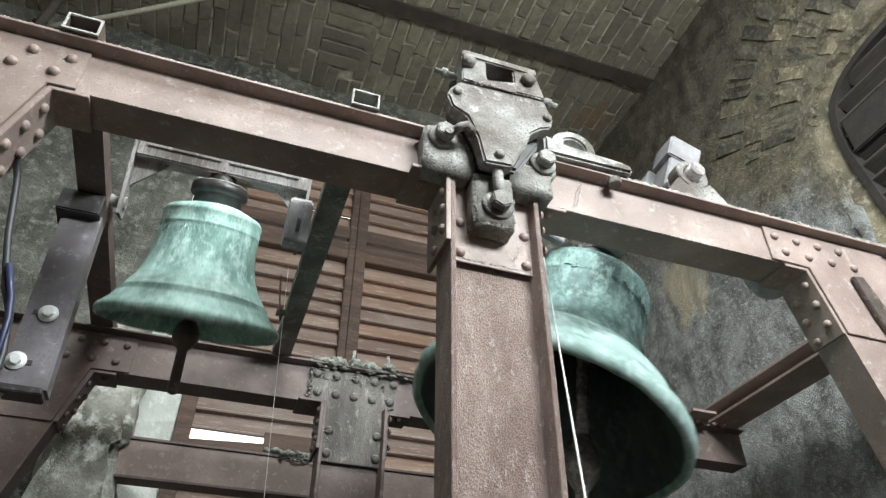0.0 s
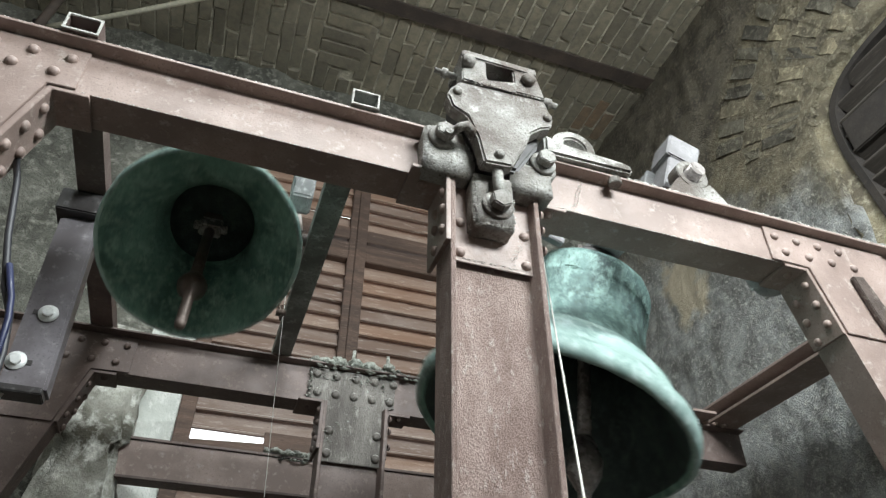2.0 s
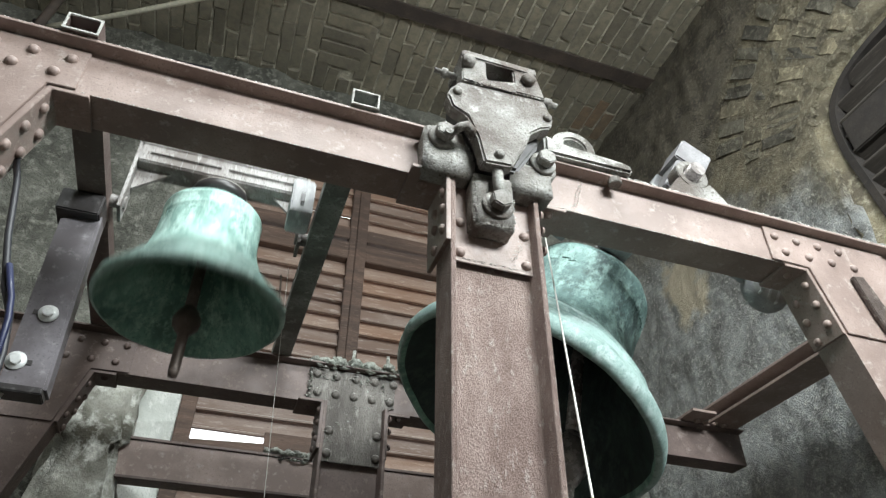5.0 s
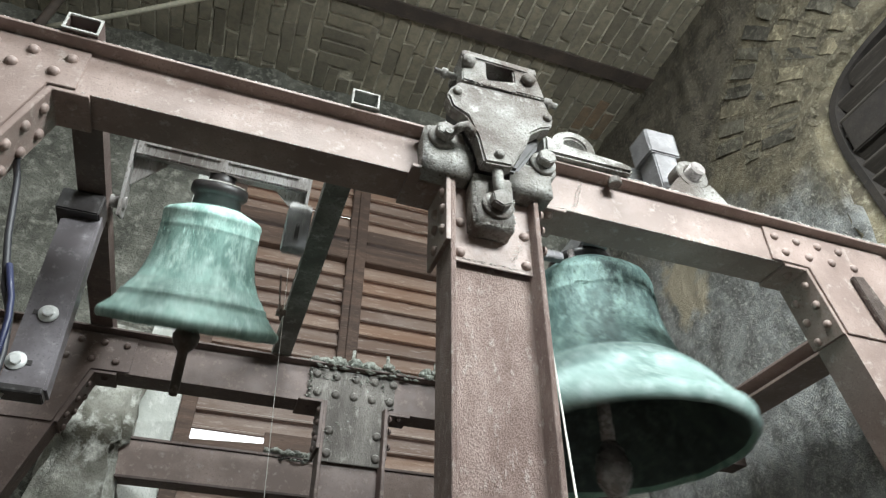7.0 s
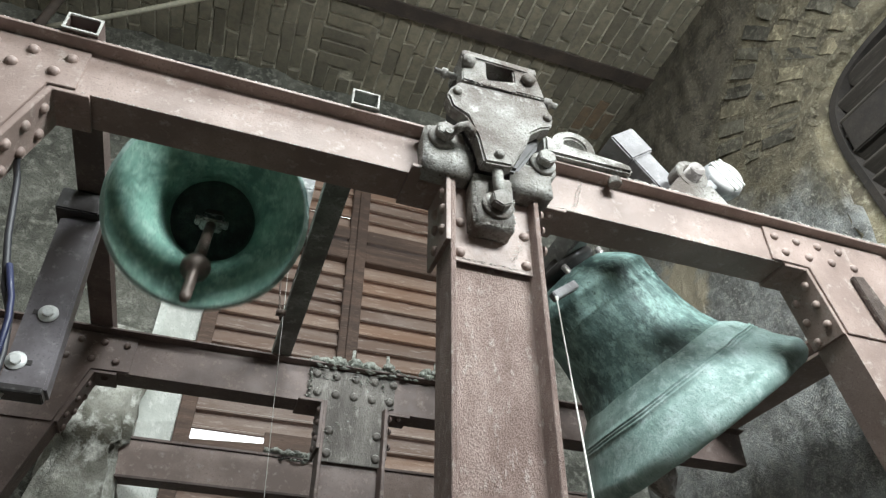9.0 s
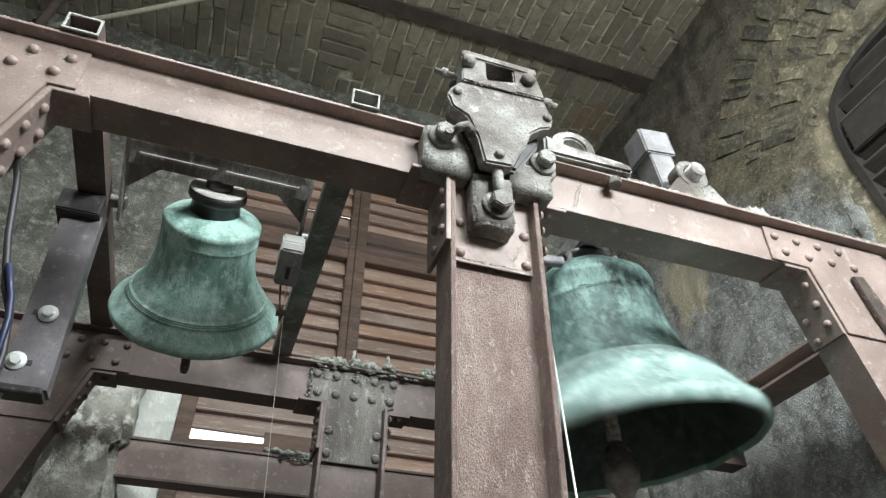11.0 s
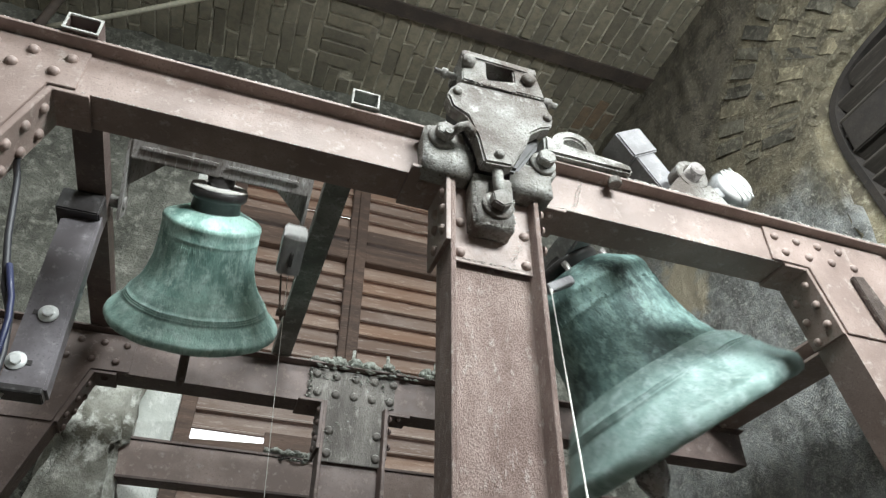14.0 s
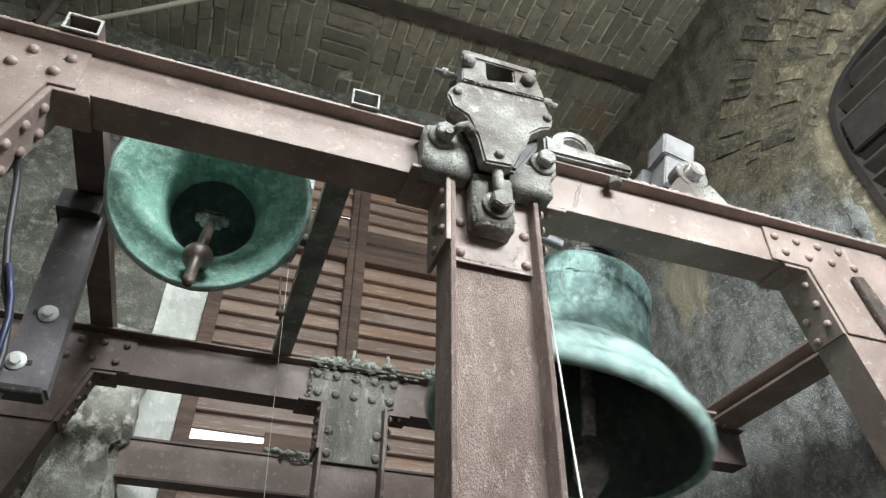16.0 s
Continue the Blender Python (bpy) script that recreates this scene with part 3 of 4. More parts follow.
def build_pier():
    """Broken masonry below the window's jamb."""
    bm = box(-0.53, -0.285, 2.47, 2.80, 0.0, 2.86, 0.03)
    bmesh.ops.subdivide_edges(bm, edges=[e for e in bm.edges if e.calc_length() > 0.15], cuts=3, use_grid_fill=True)
    bmesh.ops.subdivide_edges(bm, edges=[e for e in bm.edges if e.calc_length() > 0.12], cuts=4, use_grid_fill=True)
    bmesh.ops.subdivide_edges(bm, edges=[e for e in bm.edges if e.calc_length() > 0.05], cuts=2, use_grid_fill=True)
    for v in bm.verts:
        v.co += noise.noise_vector(v.co * 5) * 0.05 + noise.noise_vector(v.co * 13) * 0.03
        v.co.x += 0.05 * max(0, 2.6 - v.co.z)
    for f in bm.faces:
        f.smooth = True
    setting("masonry_pier", bm, PIER, "broken whitewashed masonry pier with mossy stains", "pier")


def build_shutters():
    """The shuttered window: frame, two leaves of louvre slats above a transom and a lower light."""
    w = tagged(new("window_1"), "red-brown louvred wooden shutters, dusty and worn", "window", "", "structure")
    y = 2.98
    F = [(-0.15, -0.085), (0.485, 0.58), (1.25, 1.36)]
    for a, b in F:
        part("stile", box(a, b, y - 0.045, y + 0.02, 1.92, 4.42, 0.004), WOOD, w)
    part("stile", box(0.522, 0.543, y - 0.06, y - 0.045, 1.92, 4.42, 0.003), WOOD, w)
    for z0, z1 in ((3.69, 3.80), (3.82, 3.90), (1.92, 2.02), (4.32, 4.42), (2.86, 2.93)):
        for (_, a), (b, _) in zip(F, F[1:]):
            part("rail", box(a, b, y - 0.04, y + 0.015, z0, z1, 0.004), WOOD, w)
    rnd = random.Random(2)
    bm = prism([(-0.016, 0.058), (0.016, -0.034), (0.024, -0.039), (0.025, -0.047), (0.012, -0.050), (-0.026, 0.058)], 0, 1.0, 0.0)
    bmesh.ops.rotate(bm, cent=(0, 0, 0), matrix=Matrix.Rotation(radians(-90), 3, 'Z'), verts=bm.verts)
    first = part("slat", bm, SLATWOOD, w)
    used = False
    for (_, a), (b, _) in zip(F, F[1:]):
        for z0, z1, step in ((3.90, 4.32, 0.083), (2.93, 3.69, 0.083), (2.02, 2.86, 0.083)):
            z = z0 + 0.045
            while z < z1:
                if abs(z - 2.65) < 0.03 and a < 0:
                    z += step
                    continue
                m = pose(a, y, z, rnd.uniform(-2, 2), rnd.uniform(-.3, .3), 0) @ Matrix.Diagonal((b - a, 1, 1, 1))
                if not used:
                    first.matrix_basis, used = m, True
                else:
                    share(first, m, w)
                z += step
    # the slat that has split and lets the sky in
    low = part("slat", box(-0.085, 0.30, -0.006, 0.006, -0.03, 0.03, 0.003), WOOD, w)
    low.matrix_basis = pose(0, y - 0.02, 2.607, 0, -3.2, 0)
    part("slat", box(0.215, 0.485, y - 0.03, y - 0.015, 2.595, 2.70, 0.003), WOOD, w, "split slat with a gap of daylight beside it")


# ---- the riveted bell frame ----
ZT = 2.560


def run_x(poly, x0, x1, bev=0.001):
    """A profile in y and z, drawn out along x."""
    bm = bmesh.new()
    a = [bm.verts.new((x0, y, z)) for y, z in poly]
    b = [bm.verts.new((x1, y, z)) for y, z in poly]
    bm.faces.new(a), bm.faces.new(b[::-1])
    n = len(poly)
    for i in range(n):
        bm.faces.new((a[i], b[i], b[(i + 1) % n], a[(i + 1) % n]))
    bmesh.ops.recalc_face_normals(bm, faces=bm.faces)
    bevel(bm, bev, 1)
    return bm


def build_frame(name, y0, zb, yb, x_left, x_right, col, legs, mat, colmat, label, plate_mat, wide=False):
    """One riveted portal: a Z-shaped top beam (top flange forward, bottom flange back), a column and sloping legs."""
    f = thing(name, label, "bell frame")
    yc, y1 = y0 + 0.041, y0 + 0.082
    yw, t = y0 + 0.028, 0.009
    z_profile = [(y0, ZT), (y0, ZT - 0.0065), (yw, ZT - 0.010), (yw, zb), (yb, zb), (yb, zb + 0.0065), (yw + t, zb + 0.010), (yw + t, ZT - 0.010), (yb, ZT - 0.0065), (yb, ZT)]
    part("top_beam", run_x(z_profile, x_left, x_right), mat, f)
    a, b = col
    part("column", girder(((a + b) / 2, yc, 0.0), ((a + b) / 2, yc, zb), b - a, 0.082, 0.010, 0.009, up=(1, 0, 0)), colmat, f)
    me = rivet_mesh(mat)
    me_p = rivet_mesh(plate_mat, 0.014 if wide else 0.0105)
    # plate over the joint of column and beam
    if wide:
        T = [(a - 0.05, ZT - 0.012), (b + 0.025, ZT - 0.012), (b + 0.025, zb + 0.012), (b - 0.012, zb), (b - 0.012, 2.25), (a + 0.012, 2.25), (a + 0.012, zb), (a - 0.05, zb + 0.012)]
        py = yw - 0.006
        pl = part("joint_plate", prism(T, py, yw - 0.0005, 0.001), plate_mat, f)
        for i in range(5):
            rivet(me_p, pl, (a - 0.028 + i * 0.062, py, ZT - 0.035), (0, -1, 0))
            rivet(me_p, pl, (a - 0.022 + i * 0.058, py, zb + 0.032), (0, -1, 0))
    else:
        py = yw - 0.004
        pl = part("joint_plate", box(a + 0.012, b - 0.012, py, yw - 0.0005, 2.255, ZT - 0.014, 0.001), plate_mat, f)
    for x, z in ((a + 0.026, 2.275), (b - 0.026, 2.275), (a + 0.026, 2.345), (b - 0.026, 2.345)):
        rivet(me_p, pl, (x, py, z), (0, -1, 0))
    # angle cleats under the beam at both sides of the column
    for s, x in ((-1, a), (1, b)):
        u = 0.009 * s
        c = part("cleat", prism([(x, 2.28), (x + u, 2.28), (x + u, zb - abs(u)), (x + s * 0.078, zb - abs(u)), (x + s * 0.078, zb - 0.001), (x, zb - 0.001)], y0 - 0.002 if s < 0 else yw - 0.004, yb + 0.002, 0.001), mat, f)
        for z in (2.315, 2.365, 2.405):
            for k, yy in enumerate((y0 + 0.018, y1 - 0.018)):
                rivet(me, c, (x + u, yy, z - k * 0.018), (s, 0, 0))
        rivet(me, c, (x + s * 0.045, y0 + 0.045, zb - 0.009), (0, 0, -1))
    # sloping end legs: channels with the web in front, and their gussets
    for (px, slope, s, g0) in legs:
        wdt, pz = 0.150, zb
        foot = slope * pz
        for nm, o0, o1, ya, yz in (("leg_flange", 0.0, t, yw, yb), ("leg_web", t, wdt - t, yw, yw + t), ("leg_flange", wdt - t, wdt, yw, yb)):
            part(nm, prism([(px + s * o0, pz), (px + s * o1, pz), (px + s * (o1 + foot), 0.0), (px + s * (o0 + foot), 0.0)], ya, yz), mat, f)
        gx, gz = px - s * g0, pz - 0.165
        gy = yw - 0.0055
        poly = [(gx, ZT - 0.013), (px + s * 0.26, ZT - 0.013), (px + s * 0.26, gz), (px + s * (0.004 + slope * 0.165), gz), (px + s * 0.004, zb + 0.001), (gx, zb + 0.003)]
        g = part("gusset", prism(poly, gy, yw - 0.0005, 0.001), mat, f)
        for i in range(4):
            rivet(me, g, (gx + s * (0.025 + 0.062 * i), gy, ZT - 0.042), (0, -1, 0))
            rivet(me, g, (gx + s * (0.043 + 0.066 * i), gy, zb + 0.030), (0, -1, 0))
        for i in range(1, 4):
            z = zb - 0.05 * i + 0.01
            rivet(me, g, (px + s * (0.16 + slope * (pz - z)), gy, z), (0, -1, 0))
        # cleat that turns from the beam's underside down the leg
        d = Vector((s * slope, 0, -1)).normalized()
        nrm = Vector((-s, 0, -slope)).normalized()
        q = Vector((px, 0, pz))
        e = q + d * 0.17
        poly = [(px - s * 0.065, zb - 0.001), (px, zb - 0.001), (e.x, e.z), (e.x + nrm.x * t, e.z + nrm.z * t), (px - s * t * 0.8, zb - t), (px - s * 0.065, zb - t)]
        c = part("cleat", prism(poly, yw - 0.003, yb + 0.002, 0.001), mat, f)
        for i in range(3):
            for k, yy in enumerate((yw + 0.02, yb - 0.02)):
                p = q + d * (0.035 + 0.05 * i + 0.022 * k) + nrm * t
                rivet(me, c, (p.x, yy, p.z), nrm)
        rivet(me, c, (px - s * 0.035, yw + 0.025, zb - t), (0, 0, -1))
    return f


def build_cast_head():
    """The heavy cast clamp bolted over the head of the column."""
    c = thing("bearing_clamp", "grimy cast-iron clamp bolted over the column head", "clamp")
    yb = 0.957
    plate = [(0.309, 2.603), (0.318, 2.628), (0.336, 2.655), (0.530, 2.668), (0.545, 2.615), (0.540, 2.585), (0.515, 2.575), (0.491, 2.552),
             (0.474, 2.51), (0.463, 2.485), (0.443, 2.445), (0.384, 2.440), (0.372, 2.502), (0.350, 2.555), (0.321, 2.573)]
    bm = prism(plate, 0.872, 0.905, 0.004)
    rough_up(bm, 0.003, 40)
    part("face_plate", bm, IRON, c)
    bm = prism([(0.340, 2.655), (0.339, 2.747), (0.395, 2.747), (0.395, 2.690), (0.402, 2.665), (0.452, 2.662), (0.458, 2.690), (0.456, 2.747), (0.510, 2.747), (0.529, 2.665)], 0.866, 0.905, 0.003)
    rough_up(bm, 0.002, 40, 3)
    part("top_block", bm, IRON, c, "pale worn top block with a dark slot")
    part("top_strip", box(0.34, 0.512, 0.862, 0.96, 2.731, 2.752, 0.003), IRON, c)
    # black body: the shade in the slot and recess put into its colour
    part("body", prism([(0.345, 2.56), (0.345, 2.74), (0.505, 2.74), (0.525, 2.56), (0.47, 2.47), (0.38, 2.47)], 0.905, 0.99, 0.006), BLACK, c)
    def casting(x0, x1, z0, z1, seed, y0=0.912):
        bm = box(x0, x1, y0, 0.962, z0, z1, 0.005)
        bmesh.ops.subdivide_edges(bm, edges=[e for e in bm.edges if e.calc_length() > 0.025], cuts=3, use_grid_fill=True)
        for v in bm.verts:
            v.co += noise.noise_vector(v.co * 38 + Vector((seed, 0, 0))) * 0.003
        for f in bm.faces:
            f.smooth = True
        return bm
    for x0, x1, z0, z1 in ((0.276, 0.381, 2.433, 2.546), (0.458, 0.548, 2.426, 2.505)):
        part("lug", casting(x0, x1, z0, z1, x0 * 10), IRON, c)
    part("lower_block", casting(0.376, 0.459, 2.318, 2.45, 5), IRON, c)
    boss = part("boss", lathe([(0, 0), (0.036, 0), (0.036, 0.028), (0.031, 0.034), (0, 0.034)], 22), IRON, c)
    boss.matrix_basis = pose(0.530, 0.950, 2.512, 90)
    for x, z, r in ((0.312, 2.516, 0.021), (0.530, 2.514, 0.020), (0.423, 2.369, 0.022)):
        w = part("washer", lathe([(0, 0), (r * 1.45, 0), (r * 1.45, 0.006), (r * 1.3, 0.009), (0, 0.009)], 24), IRON, c)
        w.matrix_basis = pose(x, 0.913, z, 90)
        nut = part("nut", hexagon(r, 0.020), IRON, c)
        nut.matrix_basis = pose(x, 0.903, z, 0, 25, 0)
    for x, z in ((0.352, 2.712), (0.489, 2.706)):
        b = part("stud", lathe([(0.016, 0), (0.016, 0.008), (0.012, 0.014), (0, 0.016)], 14), IRON, c)
        b.matrix_basis = pose(x, 0.864, z, 90)
    for x, z in ((0.330, 2.618), (0.530, 2.61), (0.415, 2.466)):
        b = part("stud", lathe([(0.010, 0), (0.010, 0.006), (0.007, 0.010), (0, 0.011)], 12), IRON, c)
        b.matrix_basis = pose(x, 0.873, z, 90)
    part("rod", tube([(0.418, 0.892, 2.47), (0.423, 0.900, 2.385)], 0.011, 10), PALEIRON, c)
    part("side_bolt", tube([(0.345, 0.90, 2.70), (0.318, 0.90, 2.702), (0.317, 0.90, 2.702), (0.305, 0.90, 2.703), (0.304, 0.90, 2.703), (0.290, 0.90, 2.705)], [0.007, 0.007, 0.011, 0.011, 0.006, 0.006], 8), IRON, c)
    part("side_bolt", tube([(0.515, 0.90, 2.70), (0.545, 0.90, 2.698), (0.546, 0.90, 2.698), (0.56, 0.90, 2.697), (0.561, 0.90, 2.697), (0.575, 0.90, 2.696)], [0.007, 0.007, 0.012, 0.012, 0.007, 0.007], 8), IRON, c)
    part("spring", tube([(0.345 - 0.03 * math.cos(a), 0.875 - 0.0 + 0.012 * math.sin(a * 3), 2.505 + 0.006 * a) for a in [i * 0.4 for i in range(9)]], 0.009, 8), IRON, c)

    # eye casting on the beam next to it
    e = thing("lifting_eye", "dusty cast lifting eye bolted on the beam", "lug")
    bm = prism([(0.545, ZT + 0.001), (0.545, ZT + 0.058), (0.60, ZT + 0.042), (0.735, ZT + 0.034), (0.757, ZT + 0.022), (0.757, ZT + 0.001)], 0.915, 0.985, 0.006)
    rough_up(bm, 0.003, 30)
    part("foot", bm, PALEIRON, e)
    bm = bmesh.new()
    prev, first = None, None
    for i in range(24):
        a = 2 * math.pi * i / 24
        rng = [bm.verts.new((0.624 + r * math.cos(a) * 1.25, yy, ZT + 0.055 + r * math.sin(a))) for r, yy in ((0.042, 0.925), (0.021, 0.925), (0.021, 0.96), (0.042, 0.96))]
        if prev:
            for q in range(4):
                bm.faces.new((prev[q], prev[(q + 1) % 4], rng[(q + 1) % 4], rng[q]))
        first = first or rng
        prev = rng
    for q in range(4):
        bm.faces.new((prev[q], prev[(q + 1) % 4], first[(q + 1) % 4], first[q]))
    bmesh.ops.recalc_face_normals(bm, faces=bm.faces)
    bevel(bm, 0.004)
    rough_up(bm, 0.003, 30)
    part("ring", bm, PALEIRON, e)
    n = part("nut", hexagon(0.016, 0.018), IRON, e)
    n.matrix_basis = pose(0.715, 0.932, ZT - 0.012, 90, 0, 20)


def build_rear_extras():
    tie = thing("tie_beam", "dull red-brown steel tie beam behind the frame", "beam")
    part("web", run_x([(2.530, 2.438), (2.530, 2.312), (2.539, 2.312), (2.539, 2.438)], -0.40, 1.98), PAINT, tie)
    # flanges take the shaded copy of the paint, the web the lit one
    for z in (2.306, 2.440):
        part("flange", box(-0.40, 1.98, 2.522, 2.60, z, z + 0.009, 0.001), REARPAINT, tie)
    side = thing("side_beam", "red-brown steel channel tying the two frames", "beam")
    part("beam", girder((1.79, 0.94, ZT + 0.034), (1.79, 2.04, ZT + 0.034), 0.064, 0.13, 0.01, 0.01), PAINT, side)
    pl = part("plate", box(1.60, 1.70, 1.90, 2.05, ZT + 0.001, ZT + 0.011, 0.001), PAINT, side)
    me = rivet_mesh(PAINT, 0.012)
    for i in range(4):
        rivet(me, pl, (1.66 + 0.038 * i, 1.965, ZT - 0.002), (0, 0, -1))
    # droppings and rubble on the rear beams
    rnd = random.Random(7)
    for x0, x1, y, z, n in ((0.24, 0.56, 2.02, ZT, 130), (0.60, 0.80, 2.02, ZT, 110), (0.20, 0.385, 2.555, 2.449, 110)):
        bm = bmesh.new()
        for _ in range(n):
            x = x0 + (x1 - x0) * rnd.betavariate(2, 2)
            r = rnd.uniform(0.004, 0.017)
            g = bmesh.ops.create_icosphere(bm, subdivisions=1, radius=r)
            bmesh.ops.scale(bm, vec=(1.3, 1.2, 0.9), verts=g["verts"])
            bmesh.ops.translate(bm, vec=(x, y + rnd.uniform(-.04, .035), z + r * rnd.uniform(0.3, 1.3)), verts=g["verts"])
        rough_up(bm, 0.008, 45)
        for f in bm.faces:
            f.smooth = True
        tagged(part("bird_droppings", bm, DROPPINGS), "crusted pale bird droppings on the steel beam", "droppings", "", "stuff")
    for x in (0.385, 0.50, 0.665):
        tagged(part("bird_spike", tube([(x, 2.01, ZT), (x + 0.004, 2.01, ZT + 0.07)], 0.006, 6), DROPPINGS), "short crusted upright pin on the beam", "pin", "pins on the beam")


def crust(name, spots, mat, label, seed):
    """Small crusted lumps of paint, grease and dust where it has gathered."""
    rnd = random.Random(seed)
    vs, fs = [], []
    for (a, b, n, r0, r1, jit) in spots:
        a, b = Vector(a), Vector(b)
        for _ in range(n):
            p = a.lerp(b, rnd.random()) + Vector([rnd.uniform(-jit, jit) for _ in range(3)])
            rr = rnd.uniform(r0, r1)
            k = len(vs)
            sx, sy, sz = rnd.uniform(0.8, 2.2), rnd.uniform(0.7, 1.2), rnd.uniform(0.45, 0.9)
            for q in ((1, 0, 0), (-1, 0, 0), (0, 1, 0), (0, -1, 0), (0, 0, 1), (0, 0, -1)):
                j = rnd.uniform(0.7, 1.2)
                vs.append(p + Vector((q[0] * sx, q[1] * sy, q[2] * sz)) * rr * j)
            for t in ((0, 2, 4), (2, 1, 4), (1, 3, 4), (3, 0, 4), (2, 0, 5), (1, 2, 5), (3, 1, 5), (0, 3, 5)):
                fs.append([k + i for i in t])
    me = bpy.data.meshes.new(name)
    me.from_pydata([tuple(v) for v in vs], [], fs)
    me.polygons.foreach_set("use_smooth", [True] * len(fs))
    me.materials.append(mat)
    return tagged(new(name, me), label, "crust", "", "stuff")


def build_crust():
    y = 0.932
    # crust along the whole top edge also draws that edge's bright light
    crust("paint_crust", [((-0.9, y, ZT - 0.0005), (0.27, y, ZT - 0.0005), 900, 0.0008, 0.0020, 0.0012), ((0.75, y, ZT), (1.9, y, ZT), 700, 0.0015, 0.0038, 0.0018),
                          ((-0.36, y + 0.026, 2.4475), (0.27, y + 0.026, 2.4475), 300, 0.0006, 0.0016, 0.001), ((0.58, y + 0.026, 2.4475), (1.14, y + 0.026, 2.4475), 260, 0.0008, 0.002, 0.001), ((0.53, y + 0.024, 2.4475), (0.62, y + 0.024, 2.4475), 60, 0.0008, 0.002, 0.001)],
          CRUSTMAT, "white crusted paint and dust along the beam's edges, with their lit line", 5)
    crust("dropping_crust", [((0.22, 1.983, ZT - 0.002), (0.78, 1.983, ZT - 0.002), 220, 0.0015, 0.004, 0.003), ((0.256, 2.002, 2.44), (0.256, 2.002, 2.54), 50, 0.002, 0.005, 0.006),
                             ((0.27, 2.003, 2.52), (0.52, 2.003, 2.52), 60, 0.002, 0.006, 0.012), ((0.33, 2.003, 2.30), (0.47, 2.003, 2.48), 70, 0.001, 0.004, 0.03),
                             ((0.26, 1.99, ZT - 0.012), (0.60, 1.99, ZT - 0.012), 26, 0.006, 0.011, 0.005), ((0.33, 2.008, 2.12), (0.46, 2.008, 2.10), 60, 0.002, 0.007, 0.02),
                             ((0.24, 2.525, 2.44), (0.38, 2.525, 2.44), 60, 0.003, 0.009, 0.01)],
          DROPPINGS, "pale crusted droppings clinging to the beam and plate", 11)
    crust("iron_crust", [((0.285, 0.916, 2.546), (0.375, 0.916, 2.546), 60, 0.0008, 0.002, 0.003), ((0.465, 0.916, 2.505), (0.545, 0.916, 2.505), 60, 0.0008, 0.002, 0.003),
                         ((0.34, 0.868, 2.658), (0.528, 0.868, 2.665), 120, 0.0008, 0.0022, 0.003), ((0.345, 0.872, 2.46), (0.49, 0.872, 2.64), 90, 0.0005, 0.0013, 0.02),
                         ((0.378, 0.913, 2.325), (0.378, 0.913, 2.44), 60, 0.0008, 0.002, 0.003), ((0.457, 0.913, 2.325), (0.457, 0.913, 2.40), 60, 0.0008, 0.002, 0.003),
                         ((0.385, 0.913, 2.322), (0.455, 0.913, 2.322), 60, 0.0008, 0.002, 0.003), ((0.285, 0.913, 2.437), (0.375, 0.913, 2.437), 50, 0.0006, 0.0016, 0.003),
                         ((0.56, 0.918, 2.585), (0.745, 0.918, 2.578), 130, 0.0006, 0.0018, 0.006), ((0.36, 0.953, 2.262), (0.50, 0.953, 2.262), 90, 0.0006, 0.0018, 0.002),
                         ((0.465, 0.953, 2.27), (0.50, 0.953, 2.36), 110, 0.0005, 0.0016, 0.006), ((0.62, 0.957, 2.46), (0.645, 0.957, 2.54), 130, 0.0005, 0.0016, 0.006)],
          CRUSTMAT, "crusted grease and flaked paint on the iron clamp", 8)


def build_tubes():
    for x0, x1 in ((-0.397, -0.337), (0.127, 0.183)):
        t = thing("cross_tube", "hollow rectangular steel tube laid across the bell frames", "tube", "cross tubes")
        y0, y1, z0, z1, w = 0.925, 2.075, ZT + 0.001, ZT + 0.044, 0.004
        bm = bmesh.new()
        prev = None
        for y in (y0, y1):
            o = [bm.verts.new(p) for p in ((x0, y, z0), (x1, y, z0), (x1, y, z1), (x0, y, z1))]
            i = [bm.verts.new(p) for p in ((x0 + w, y, z0 + w), (x1 - w, y, z0 + w), (x1 - w, y, z1 - w), (x0 + w, y, z1 - w))]
            for k in range(4):
                bm.faces.new((o[k], o[(k + 1) % 4], i[(k + 1) % 4], i[k]))
            if prev:
                for k in range(4):
                    bm.faces.new((prev[0][k], prev[0][(k + 1) % 4], o[(k + 1) % 4], o[k]))
                    bm.faces.new((prev[1][k], prev[1][(k + 1) % 4], i[(k + 1) % 4], i[k]))
            prev = (o, i)
        bmesh.ops.recalc_face_normals(bm, faces=bm.faces)
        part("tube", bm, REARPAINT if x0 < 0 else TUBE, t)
        bm = bmesh.new()
        for b in ((x0, x1, z0, z0 + w), (x0, x1, z1 - w, z1), (x0, x0 + w, z0 + w, z1 - w), (x1 - w, x1, z0 + w, z1 - w)):
            box(b[0], b[1], y0 - 0.004, y0 - 0.0005, b[2], b[3], 0, bm)
        part("rim", bm, PALEIRON, t, "pale crusted cut end")


# ---- the bells ----
LEFT_AXLE = Vector((-0.102, 1.43, 2.593))
RIGHT_AXLE = Vector((0.957, 1.485, 2.658))


